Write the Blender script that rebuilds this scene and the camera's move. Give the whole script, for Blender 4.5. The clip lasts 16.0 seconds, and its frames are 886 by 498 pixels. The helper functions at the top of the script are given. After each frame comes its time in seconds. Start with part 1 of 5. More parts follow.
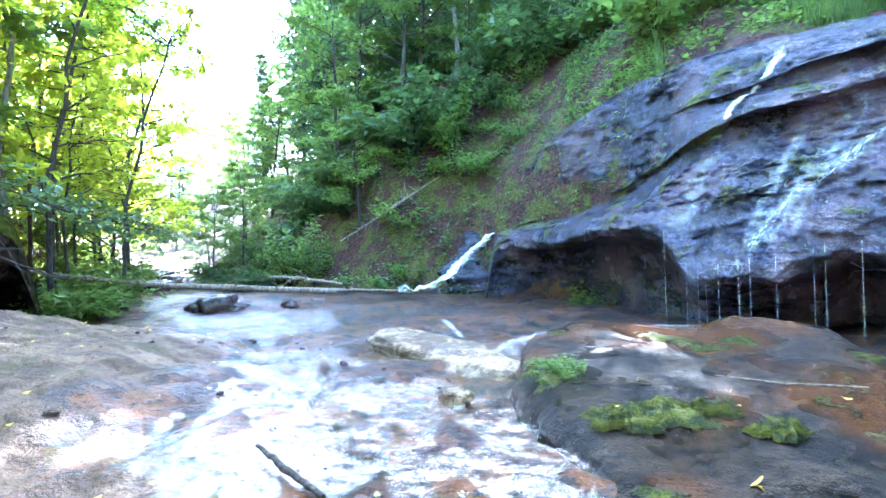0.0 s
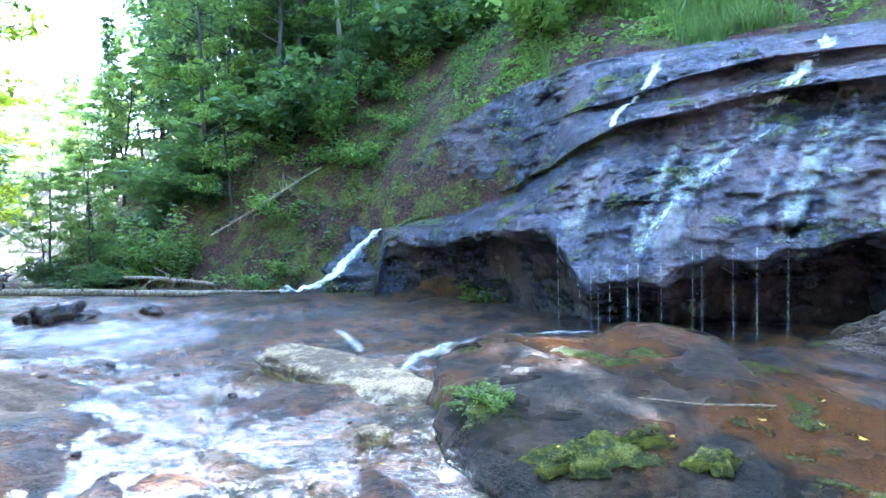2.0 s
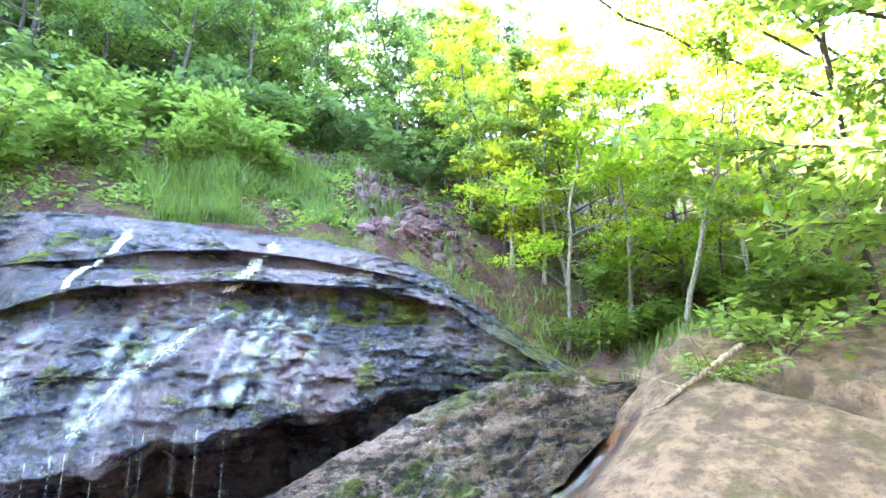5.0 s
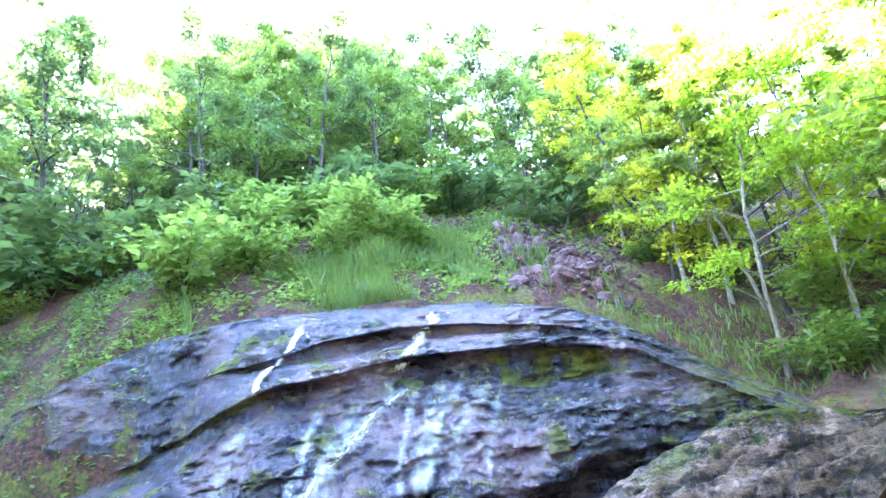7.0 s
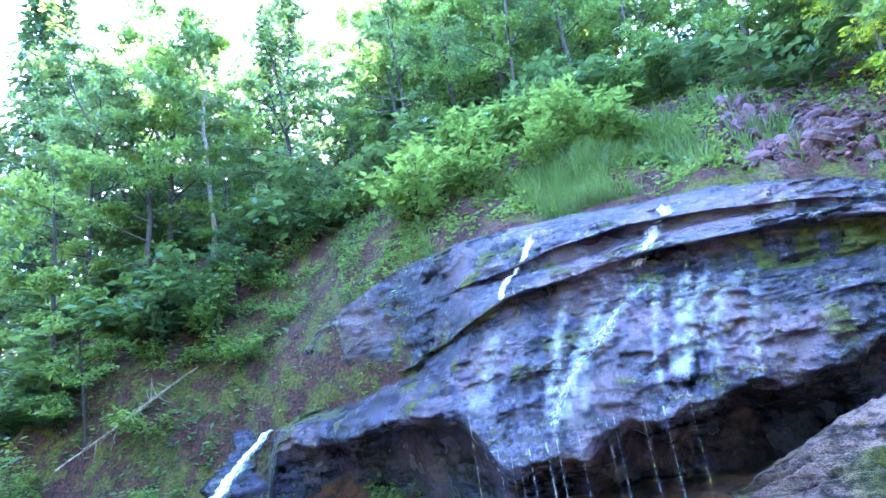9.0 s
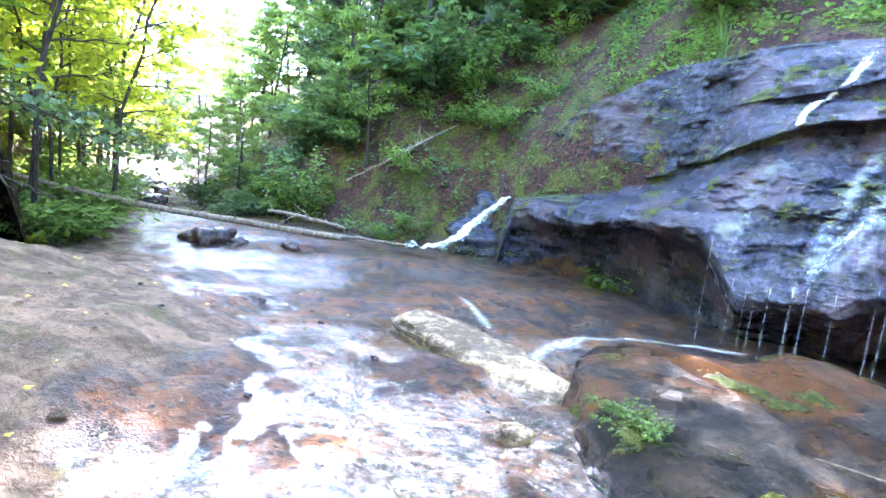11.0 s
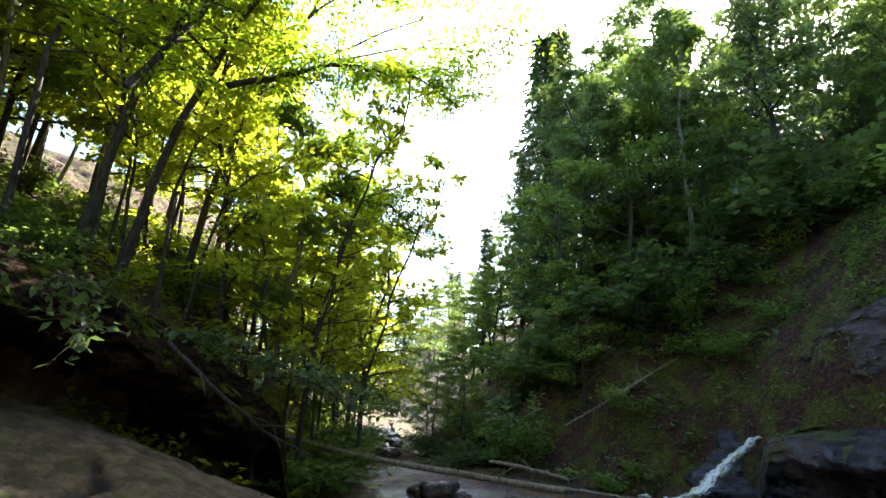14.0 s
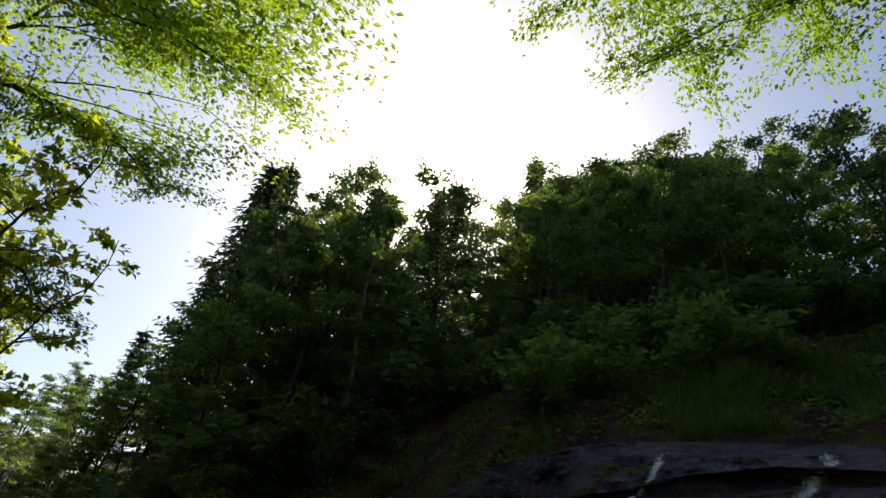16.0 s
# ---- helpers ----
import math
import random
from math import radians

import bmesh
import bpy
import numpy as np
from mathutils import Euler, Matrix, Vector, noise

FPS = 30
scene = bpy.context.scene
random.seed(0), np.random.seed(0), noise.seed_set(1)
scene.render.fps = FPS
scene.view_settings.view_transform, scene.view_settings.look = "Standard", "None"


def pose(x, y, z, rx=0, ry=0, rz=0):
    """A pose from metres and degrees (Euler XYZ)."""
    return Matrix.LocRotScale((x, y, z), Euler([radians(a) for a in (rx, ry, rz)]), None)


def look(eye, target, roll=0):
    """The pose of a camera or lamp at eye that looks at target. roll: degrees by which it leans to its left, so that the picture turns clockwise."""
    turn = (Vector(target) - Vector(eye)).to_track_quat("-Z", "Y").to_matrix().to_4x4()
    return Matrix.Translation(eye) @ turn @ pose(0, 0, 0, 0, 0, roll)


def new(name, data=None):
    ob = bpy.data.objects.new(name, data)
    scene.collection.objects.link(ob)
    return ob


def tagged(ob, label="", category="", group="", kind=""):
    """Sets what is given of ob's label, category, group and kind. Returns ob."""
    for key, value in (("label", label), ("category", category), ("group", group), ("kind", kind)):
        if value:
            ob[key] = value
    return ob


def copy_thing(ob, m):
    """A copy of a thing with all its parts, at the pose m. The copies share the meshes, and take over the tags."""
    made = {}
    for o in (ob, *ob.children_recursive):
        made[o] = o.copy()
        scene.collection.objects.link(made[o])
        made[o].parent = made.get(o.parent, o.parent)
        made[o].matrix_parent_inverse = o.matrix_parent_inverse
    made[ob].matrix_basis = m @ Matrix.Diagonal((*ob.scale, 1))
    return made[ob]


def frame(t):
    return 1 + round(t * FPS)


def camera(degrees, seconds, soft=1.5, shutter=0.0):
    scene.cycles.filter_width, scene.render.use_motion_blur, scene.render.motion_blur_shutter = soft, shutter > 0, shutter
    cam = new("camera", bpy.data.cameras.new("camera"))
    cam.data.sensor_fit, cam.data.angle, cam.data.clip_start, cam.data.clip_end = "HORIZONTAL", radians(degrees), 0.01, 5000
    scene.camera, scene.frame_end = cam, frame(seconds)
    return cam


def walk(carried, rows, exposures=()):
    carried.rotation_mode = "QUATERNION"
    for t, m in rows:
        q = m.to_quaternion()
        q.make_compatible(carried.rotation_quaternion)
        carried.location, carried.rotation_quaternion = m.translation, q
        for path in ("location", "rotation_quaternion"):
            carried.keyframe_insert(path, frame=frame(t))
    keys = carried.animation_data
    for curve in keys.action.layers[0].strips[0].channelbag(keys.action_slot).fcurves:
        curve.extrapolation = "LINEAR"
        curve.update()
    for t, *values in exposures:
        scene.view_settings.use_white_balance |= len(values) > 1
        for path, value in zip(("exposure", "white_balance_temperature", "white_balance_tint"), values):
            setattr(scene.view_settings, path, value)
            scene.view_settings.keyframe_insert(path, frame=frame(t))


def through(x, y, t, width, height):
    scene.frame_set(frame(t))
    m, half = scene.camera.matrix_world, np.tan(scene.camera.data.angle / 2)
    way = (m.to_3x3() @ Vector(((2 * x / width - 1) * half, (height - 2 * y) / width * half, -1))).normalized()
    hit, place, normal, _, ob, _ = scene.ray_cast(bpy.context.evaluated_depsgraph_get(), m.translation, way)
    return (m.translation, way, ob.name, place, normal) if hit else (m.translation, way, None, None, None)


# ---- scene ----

# camera: seconds, place, yaw (left), pitch (up), roll
PATH = [
    (0, 0.286, -0.286, 0.978, -1.19, -0.31, -1.66),
    (0.5, 0.257, -0.392, 1.138, 1.03, -7.42, -1.56),
    (1, 0.217, -0.356, 1.222, 1.47, -6.06, -3.53),
    (1.5, 0.091, -0.074, 1.195, -4.91, -2.96, -3.28),
    (2, 0.025, 0.151, 1.226, -14.47, -2.13, -1.41),
    (2.5, 0.102, 0.06, 1.399, -26.79, 0.76, -3.83),
    (3, 0.32, 0.017, 1.369, -40.53, 1.87, -2.52),
    (3.5, 0.249, -0.171, 1.396, -55.64, 4.99, -1.06),
    (3.7, 0.195, -0.265, 1.4, -60.11, 5.78, -1.14),
    (5.8, 0.104, -0.204, 1.639, -64.51, 16.82, -0.86),
    (6, 0.132, -0.143, 1.651, -61.84, 17.77, -2.69),
    (6.5, 0.279, 0.107, 1.673, -55.65, 19.9, -6.68),
    (7, 0.395, 0.239, 1.687, -51.04, 19.84, -7.76),
    (7.5, 0.334, 0.348, 1.681, -45.32, 18.54, -8.76),
    (8, 0.1, 0.392, 1.687, -39.53, 17.98, -11.01),
    (8.2, 0.058, 0.406, 1.67, -37.78, 17.51, -11.76),
    (10.3, -0.132, 0.416, 1.488, -12.52, -0.2, 1.01),
    (10.5, -0.157, 0.416, 1.478, -10.99, -3.27, 2.59),
    (11, -0.392, 0.362, 1.463, -3.49, -7.13, 6.37),
    (11.5, -0.259, 0.132, 1.481, 7.97, -8.28, 5.43),
    (12, -0.016, 0.034, 1.529, 20.54, -2.24, 1.25),
    (12.5, -0.151, 0.085, 1.615, 24.44, 2.7, -1.09),
    (13, -0.186, 0.092, 1.657, 25.46, 6.05, 0.14),
    (13.5, -0.205, 0.109, 1.636, 25.45, 9.64, 0.52),
    (14, -0.252, 0.113, 1.547, 20.93, 16.19, 3.1),
    (14.5, -0.05, 0.06, 1.5, 10.9, 26.8, 0.8),
    (15, -0.02, 0.05, 1.5, -0.6, 30.2, 4.8),
    (15.5, 0.0, 0.05, 1.5, -7.4, 31.8, 5.8),
    (16, 0.0, 0.05, 1.5, -12.5, 33.4, 6.8),
]


def gaze(x, y, z, yaw, pitch, roll):
    a, p = radians(yaw), radians(pitch)
    ahead = Vector((-math.sin(a) * math.cos(p), math.cos(a) * math.cos(p), math.sin(p)))
    return look((x, y, z), Vector((x, y, z)) + ahead, roll)


cam = camera(79.0, 16.0)
EXPOSURES = [(0.0, 5.6, 4750, 12), (1.0, 5.4, 4750, 12), (1.7, 5.1, 4750, 12), (2.5, 5.65, 4650, 12), (3.7, 5.7, 5800, 11), (5.8, 6.1, 5750, 17), (7.0, 6.05, 5200, 21), (8.2, 5.85, 4500, 28), (10.3, 5.75, 4800, 18), (11.5, 5.65, 5500, 19),
             (12.5, 5.25, 5900, 14), (13.5, 4.2, 6000, 12), (13.9, 3.2, 6100, 10), (14.3, 1.8, 6300, 8), (14.7, 0.7, 6500, 8), (16.0, 0.6, 6600, 9)]
walk(cam, [(row[0], gaze(*row[1:])) for row in PATH], EXPOSURES)

# daylight: sun ahead of the first view, over the wooded ridge
SUN_AZ, SUN_EL = 12.5, 40.1
world = bpy.data.worlds.new("world")
scene.world = world
world.use_nodes = True
wn = world.node_tree.nodes
sky = wn.new("ShaderNodeTexSky")
sky.sky_type, sky.sun_disc = "NISHITA", False
sky.sun_elevation, sky.sun_rotation = radians(SUN_EL), radians(SUN_AZ)
sky.dust_density = 1.7
world.node_tree.links.new(sky.outputs[0], wn["Background"].inputs[0])
wn["Background"].inputs[1].default_value = 0.10
sun = new("sun", bpy.data.lights.new("sun", "SUN"))
sun.data.energy, sun.data.angle, sun.data.color = 5.0, radians(0.53), (1.0, 0.93, 0.8)
sun_way = Vector((math.sin(radians(SUN_AZ)) * math.cos(radians(SUN_EL)), math.cos(radians(SUN_AZ)) * math.cos(radians(SUN_EL)), math.sin(radians(SUN_EL))))
sun.matrix_world = look(sun_way * 60, (0, 0, 0))

# ---- noise and mesh helpers ----


def lattice(ix, iy, iz, seed):
    h = (ix * 374761393 + iy * 668265263 + iz * 1274126177 + seed * 974634777) & 0xFFFFFFFF
    h = ((h ^ (h >> 13)) * 1274126177) & 0xFFFFFFFF
    h = h ^ (h >> 16)
    return (h & 0xFFFF) / 32767.5 - 1.0


def vnoise(P, seed=0):
    """Smooth value noise in -1..1 at the rows of P."""
    P = np.asarray(P, float)
    f = np.floor(P).astype(np.int64)
    u = P - f
    u = u * u * (3 - 2 * u)
    out = 0.0
    for dx in (0, 1):
        wx = u[:, 0] if dx else 1 - u[:, 0]
        for dy in (0, 1):
            wy = u[:, 1] if dy else 1 - u[:, 1]
            for dz in (0, 1):
                wz = u[:, 2] if dz else 1 - u[:, 2]
                out = out + wx * wy * wz * lattice(f[:, 0] + dx, f[:, 1] + dy, f[:, 2] + dz, seed)
    return out


def fbm(P, octaves=4, seed=0, gain=0.5):
    P = np.asarray(P, float)
    total, amp = 0.0, 1.0
    for k in range(octaves):
        total = total + amp * vnoise(P * 2.0**k + 17.3 * k, seed + k)
        amp *= gain
    return total


def smooth(a, b, x):
    t = np.clip((np.asarray(x, float) - a) / (b - a), 0, 1)
    return t * t * (3 - 2 * t)


def np_mesh(name, V, F, smooth_faces=True):
    """A mesh from arrays of vertices and of faces with equally many corners."""
    V, F = np.asarray(V, np.float32), np.asarray(F, np.int32)
    me = bpy.data.meshes.new(name)
    n = F.shape[1]
    me.vertices.add(len(V))
    me.vertices.foreach_set("co", V.ravel())
    me.loops.add(F.size)
    me.loops.foreach_set("vertex_index", F.ravel())
    me.polygons.add(len(F))
    me.polygons.foreach_set("loop_start", np.arange(0, F.size, n, dtype=np.int32))
    me.polygons.foreach_set("use_smooth", np.full(len(F), smooth_faces))
    me.update(calc_edges=True)
    me.validate()
    return me


def grid_faces(nu, nv, wrap=False):
    i, j = np.meshgrid(np.arange(nu if wrap else nu - 1), np.arange(nv - 1), indexing="ij")
    a, b = i * nv + j, ((i + 1) % nu) * nv + j
    return np.stack([a, b, b + 1, a + 1], -1).reshape(-1, 4)


def put(name, V, F, material, parent=None, label="", smooth_faces=True):
    """A mesh object from arrays; a part where a parent is given."""
    ob = new(name, np_mesh(name, V, F, smooth_faces))
    ob.data.materials.append(material)
    if parent is not None:
        ob.parent = parent
    if label:
        ob["label"] = label
    return ob


def thing(name, label, category, at=(0, 0, 0), group="", kind=""):
    ob = new(name)
    ob.location = at
    return tagged(ob, label, category, group, kind)


def tube(points, radii, sides=8, close=True):
    """Vertices and quads of a tapered tube along the points."""
    pts = np.asarray(points, float)
    rad = np.asarray(radii, float)
    tan = np.gradient(pts, axis=0)
    tan /= np.linalg.norm(tan, axis=1, keepdims=True) + 1e-9
    ref = np.tile([0.0, 0.0, 1.0], (len(pts), 1))
    ref[np.abs(tan[:, 2]) > 0.9] = (1.0, 0.0, 0.0)
    a = np.cross(tan, ref)
    a /= np.linalg.norm(a, axis=1, keepdims=True) + 1e-9
    b = np.cross(tan, a)
    ang = np.linspace(0, 2 * np.pi, sides, endpoint=False)
    ring = np.cos(ang)[None, :, None] * a[:, None] + np.sin(ang)[None, :, None] * b[:, None]
    V = (pts[:, None] + ring * rad[:, None, None]).reshape(-1, 3)
    i, j = np.meshgrid(np.arange(len(pts) - 1), np.arange(sides), indexing="ij")
    p, q = i * sides + j, i * sides + (j + 1) % sides
    return V, np.stack([p, q, q + sides, p + sides], -1).reshape(-1, 4)


def merged(pieces):
    V, F, n = [], [], 0
    for v, f in pieces:
        V.append(v)
        F.append(np.asarray(f) + n)
        n += len(v)
    return np.concatenate(V), np.concatenate(F)


def leaves_at(C, D, size, rng, droop=0.25, flat=0.55, wide=0.55):
    """Leaf blades at the points C that grow along D: folded rhombs, as vertices and quads."""
    n = len(C)
    D = D / (np.linalg.norm(D, axis=1, keepdims=True) + 1e-9)
    D = D + np.stack([np.zeros(n), np.zeros(n), -droop * rng.random(n)], 1)
    D /= np.linalg.norm(D, axis=1, keepdims=True)
    up = np.stack([rng.normal(0, 1 - flat, n), rng.normal(0, 1 - flat, n), np.ones(n)], 1)
    S = np.cross(D, up)
    S /= np.linalg.norm(S, axis=1, keepdims=True) + 1e-9
    N = np.cross(S, D)
    L = (size * (0.6 + 0.8 * rng.random(n)))[:, None]
    base, tip = C, C + D * L
    mid = C + D * L * 0.45 + N * L * 0.08
    V = np.stack([base, mid + S * L * wide * 0.5, tip, mid - S * L * wide * 0.5], 1).reshape(-1, 3)
    return V, np.arange(n * 4).reshape(-1, 4)


# ---- materials ----


def node_material(name):
    m = bpy.data.materials.new(name)
    m.use_nodes = True
    nt = m.node_tree
    nt.nodes.clear()
    out = nt.nodes.new("ShaderNodeOutputMaterial")
    return m, nt, out


class Nodes:
    """Short ways to add nodes to one tree."""

    def __init__(self, nt):
        self.nt = nt

    def add(self, kind, **inputs):
        n = self.nt.nodes.new(kind)
        for key, value in inputs.items():
            self.feed(n.inputs[key.replace("_", " ")], value)
        return n

    def feed(self, socket, value):
        if isinstance(value, bpy.types.NodeSocket):
            self.nt.links.new(value, socket)
        else:
            socket.default_value = value

    def place(self, scale=(1, 1, 1)):
        c = self.nt.nodes.new("ShaderNodeTexCoord")
        m = self.nt.nodes.new("ShaderNodeMapping")
        self.nt.links.new(c.outputs["Object"], m.inputs["Vector"])
        m.inputs["Scale"].default_value = scale
        return m.outputs[0]

    def noise(self, at, scale, detail=5.0, rough=0.55):
        n = self.add("ShaderNodeTexNoise", Vector=at, Scale=scale, Detail=detail, Roughness=rough)
        return n.outputs["Fac"]

    def ramp(self, fac, low, high, a=0.0, b=1.0):
        n = self.nt.nodes.new("ShaderNodeMapRange")
        n.interpolation_type = "SMOOTHSTEP"
        for k, v in (("Value", fac), ("From Min", low), ("From Max", high), ("To Min", a), ("To Max", b)):
            self.feed(n.inputs[k], v)
        return n.outputs[0]

    def mix(self, fac, a, b):
        n = self.nt.nodes.new("ShaderNodeMix")
        n.data_type = "RGBA"
        self.feed(n.inputs[0], fac)
        self.feed(n.inputs[6], a if isinstance(a, bpy.types.NodeSocket) else (*a, 1.0))
        self.feed(n.inputs[7], b if isinstance(b, bpy.types.NodeSocket) else (*b, 1.0))
        return n.outputs[2]

    def math(self, op, a, b=0.0):
        n = self.nt.nodes.new("ShaderNodeMath")
        n.operation = op
        self.feed(n.inputs[0], a)
        self.feed(n.inputs[1], b)
        return n.outputs[0]

    def bump(self, height, strength, distance):
        n = self.add("ShaderNodeBump", Height=height, Strength=strength, Distance=distance)
        return n.outputs[0]

    def upness(self):
        g = self.nt.nodes.new("ShaderNodeNewGeometry")
        s = self.nt.nodes.new("ShaderNodeSeparateXYZ")
        self.nt.links.new(g.outputs["Normal"], s.inputs[0])
        return s.outputs["Z"]


def rock(name, dark, light, wet=0.5, moss=0.0, moss_low=0.55, tint=None, scale=1.0, relief=1.0, rough=0.75, spec=0.5):
    """Layered rock: two tones, stains, a wet sheen in patches and moss."""
    m, nt, out = node_material(name)
    k = Nodes(nt)
    at = k.place()
    bed = k.place((1.0, 1.0, 5.0))
    big, fine, layer = k.noise(at, 0.7 * scale, 4), k.noise(at, 9 * scale, 6, 0.65), k.noise(bed, 1.6 * scale, 5)
    grit = k.noise(at, 45 * scale, 3, 0.6)
    col = k.mix(k.ramp(k.math("ADD", k.math("MULTIPLY", fine, 0.5), k.math("MULTIPLY", layer, 0.5)), 0.43, 0.57), dark, light)
    if tint:
        col = k.mix(k.ramp(big, 0.45, 0.62), col, tint)
    col = k.mix(k.ramp(grit, 0.5, 0.64, 0.0, 0.5), col, tuple(c * 0.35 for c in dark))
    wetness = k.ramp(k.noise(at, 1.1 * scale, 3), 0.58 - 0.3 * wet, 0.78 - 0.3 * wet)
    shine = k.math("SUBTRACT", rough, k.math("MULTIPLY", wetness, rough - 0.12))
    height = k.math("ADD", k.math("ADD", k.math("MULTIPLY", layer, 0.8), k.math("MULTIPLY", fine, 0.55)), k.math("MULTIPLY", grit, 0.2))
    if moss > 0:
        green = k.mix(k.ramp(fine, 0.3, 0.7), (0.03, 0.045, 0.004), (0.16, 0.17, 0.015))
        where = k.math("MULTIPLY", k.ramp(k.noise(at, 1.3 * scale, 5, 0.6), moss_low, moss_low + 0.08), k.ramp(k.upness(), 0.0, 0.5))
        where = k.math("MULTIPLY", where, moss)
        grown = nt.nodes.new("ShaderNodeAttribute")
        grown.attribute_name = "moss"
        where = k.math("MAXIMUM", where, k.math("MULTIPLY", grown.outputs["Fac"], k.ramp(k.noise(at, 2.6, 5, 0.65), 0.42, 0.52)))
        col = k.mix(where, col, green)
        shine = k.math("MAXIMUM", shine, where)
        height = k.math("ADD", height, k.math("MULTIPLY", where, k.math("ADD", k.math("MULTIPLY", k.noise(at, 60, 3), 0.6), 0.3)))
    b = k.add("ShaderNodeBsdfPrincipled", Base_Color=col, Roughness=shine, Specular_IOR_Level=spec, Normal=k.bump(height, 0.9 * relief, 0.06))
    nt.links.new(b.outputs[0], out.inputs[0])
    return m


def leaf(name, dark, light, through=0.5):
    """Leaves that let light through, each leaf a shade of its own."""
    m, nt, out = node_material(name)
    k = Nodes(nt)
    g = nt.nodes.new("ShaderNodeNewGeometry")
    o = nt.nodes.new("ShaderNodeObjectInfo")
    shade = k.math("ADD", k.math("MULTIPLY", g.outputs["Random Per Island"], 0.7), k.math("MULTIPLY", o.outputs["Random"], 0.3))
    col = k.mix(shade, dark, light)
    d = k.add("ShaderNodeBsdfPrincipled", Base_Color=col, Roughness=0.45)
    t = k.add("ShaderNodeBsdfTranslucent", Color=k.mix(0.5, col, k.mix(0.65, col, (0.30, 0.36, 0.02))))
    s = k.add("ShaderNodeMixShader", Fac=through)
    nt.links.new(d.outputs[0], s.inputs[1])
    nt.links.new(t.outputs[0], s.inputs[2])
    nt.links.new(s.outputs[0], out.inputs[0])
    return m


def bark(name, dark, light):
    m, nt, out = node_material(name)
    k = Nodes(nt)
    at = k.place((1, 1, 0.25))
    f = k.noise(at, 24, 5, 0.65)
    col = k.mix(k.ramp(f, 0.35, 0.65), dark, light)
    col = k.mix(k.ramp(k.noise(k.place(), 2.5, 3), 0.55, 0.7, 0.0, 0.5), col, (0.05, 0.06, 0.02))
    b = k.add("ShaderNodeBsdfPrincipled", Base_Color=col, Roughness=0.9, Normal=k.bump(f, 0.8, 0.02))
    nt.links.new(b.outputs[0], out.inputs[0])
    return m


def water(name, streak=(1, 1, 1), scale=9.0):
    """Clear shallow water: ripples over what lies below."""
    m, nt, out = node_material(name)
    k = Nodes(nt)
    at = k.place(streak)
    calm = k.ramp(k.noise(k.place(), 0.9, 3), 0.4, 0.65, 0.35, 1.0)
    h = k.math("ADD", k.noise(at, scale, 4, 0.6), k.math("MULTIPLY", k.noise(at, scale * 2.6, 3), 0.4))
    n = k.bump(k.math("MULTIPLY", h, calm), 1.0, 0.036)
    gloss = k.add("ShaderNodeBsdfGlossy", Color=(0.95, 0.97, 1.0, 1.0), Roughness=0.05, Normal=n)
    clear = k.add("ShaderNodeBsdfTransparent", Color=(0.9, 0.92, 0.9, 1.0))
    f = k.add("ShaderNodeFresnel", IOR=1.33, Normal=n)
    s = k.add("ShaderNodeMixShader", Fac=k.ramp(f.outputs[0], 0.03, 0.95, 0.001, 0.15))
    nt.links.new(clear.outputs[0], s.inputs[1])
    nt.links.new(gloss.outputs[0], s.inputs[2])
    nt.links.new(s.outputs[0], out.inputs[0])
    return m


def foam(name, cover=0.5, across=14.0, along=1.6, tone=0.85, most=1.0, soft=0.2):
    """White running water: streaks along the flow with clear gaps between them."""
    m, nt, out = node_material(name)
    k = Nodes(nt)
    flow = nt.nodes.new("ShaderNodeAttribute")
    flow.attribute_name = "flow"
    stretch = nt.nodes.new("ShaderNodeMapping")
    stretch.inputs["Scale"].default_value = (across, along, 1)
    nt.links.new(flow.outputs["Vector"], stretch.inputs["Vector"])
    a = k.math("ADD", k.math("MULTIPLY", k.noise(stretch.outputs[0], 1.0, 5, 0.7), 0.55), k.math("MULTIPLY", k.noise(k.place(), 16.0, 5, 0.8), 0.45))
    h = k.noise(stretch.outputs[0], 2.5, 3)
    b = k.add("ShaderNodeBsdfPrincipled", Base_Color=(tone, tone, tone, 1.0), Roughness=0.25, Normal=k.bump(h, 0.7, 0.04))
    clear = k.add("ShaderNodeBsdfTransparent")
    e = nt.nodes.new("ShaderNodeAttribute")
    e.attribute_name = "middle"
    a = k.math("ADD", a, k.math("MULTIPLY", k.math("SUBTRACT", e.outputs["Fac"], 0.6), 0.4))
    s = k.add("ShaderNodeMixShader", Fac=k.ramp(a, 0.62 - 0.3 * cover, 0.62 + soft - 0.3 * cover, 0.0, most))
    nt.links.new(clear.outputs[0], s.inputs[1])
    nt.links.new(b.outputs[0], s.inputs[2])
    nt.links.new(s.outputs[0], out.inputs[0])
    return m


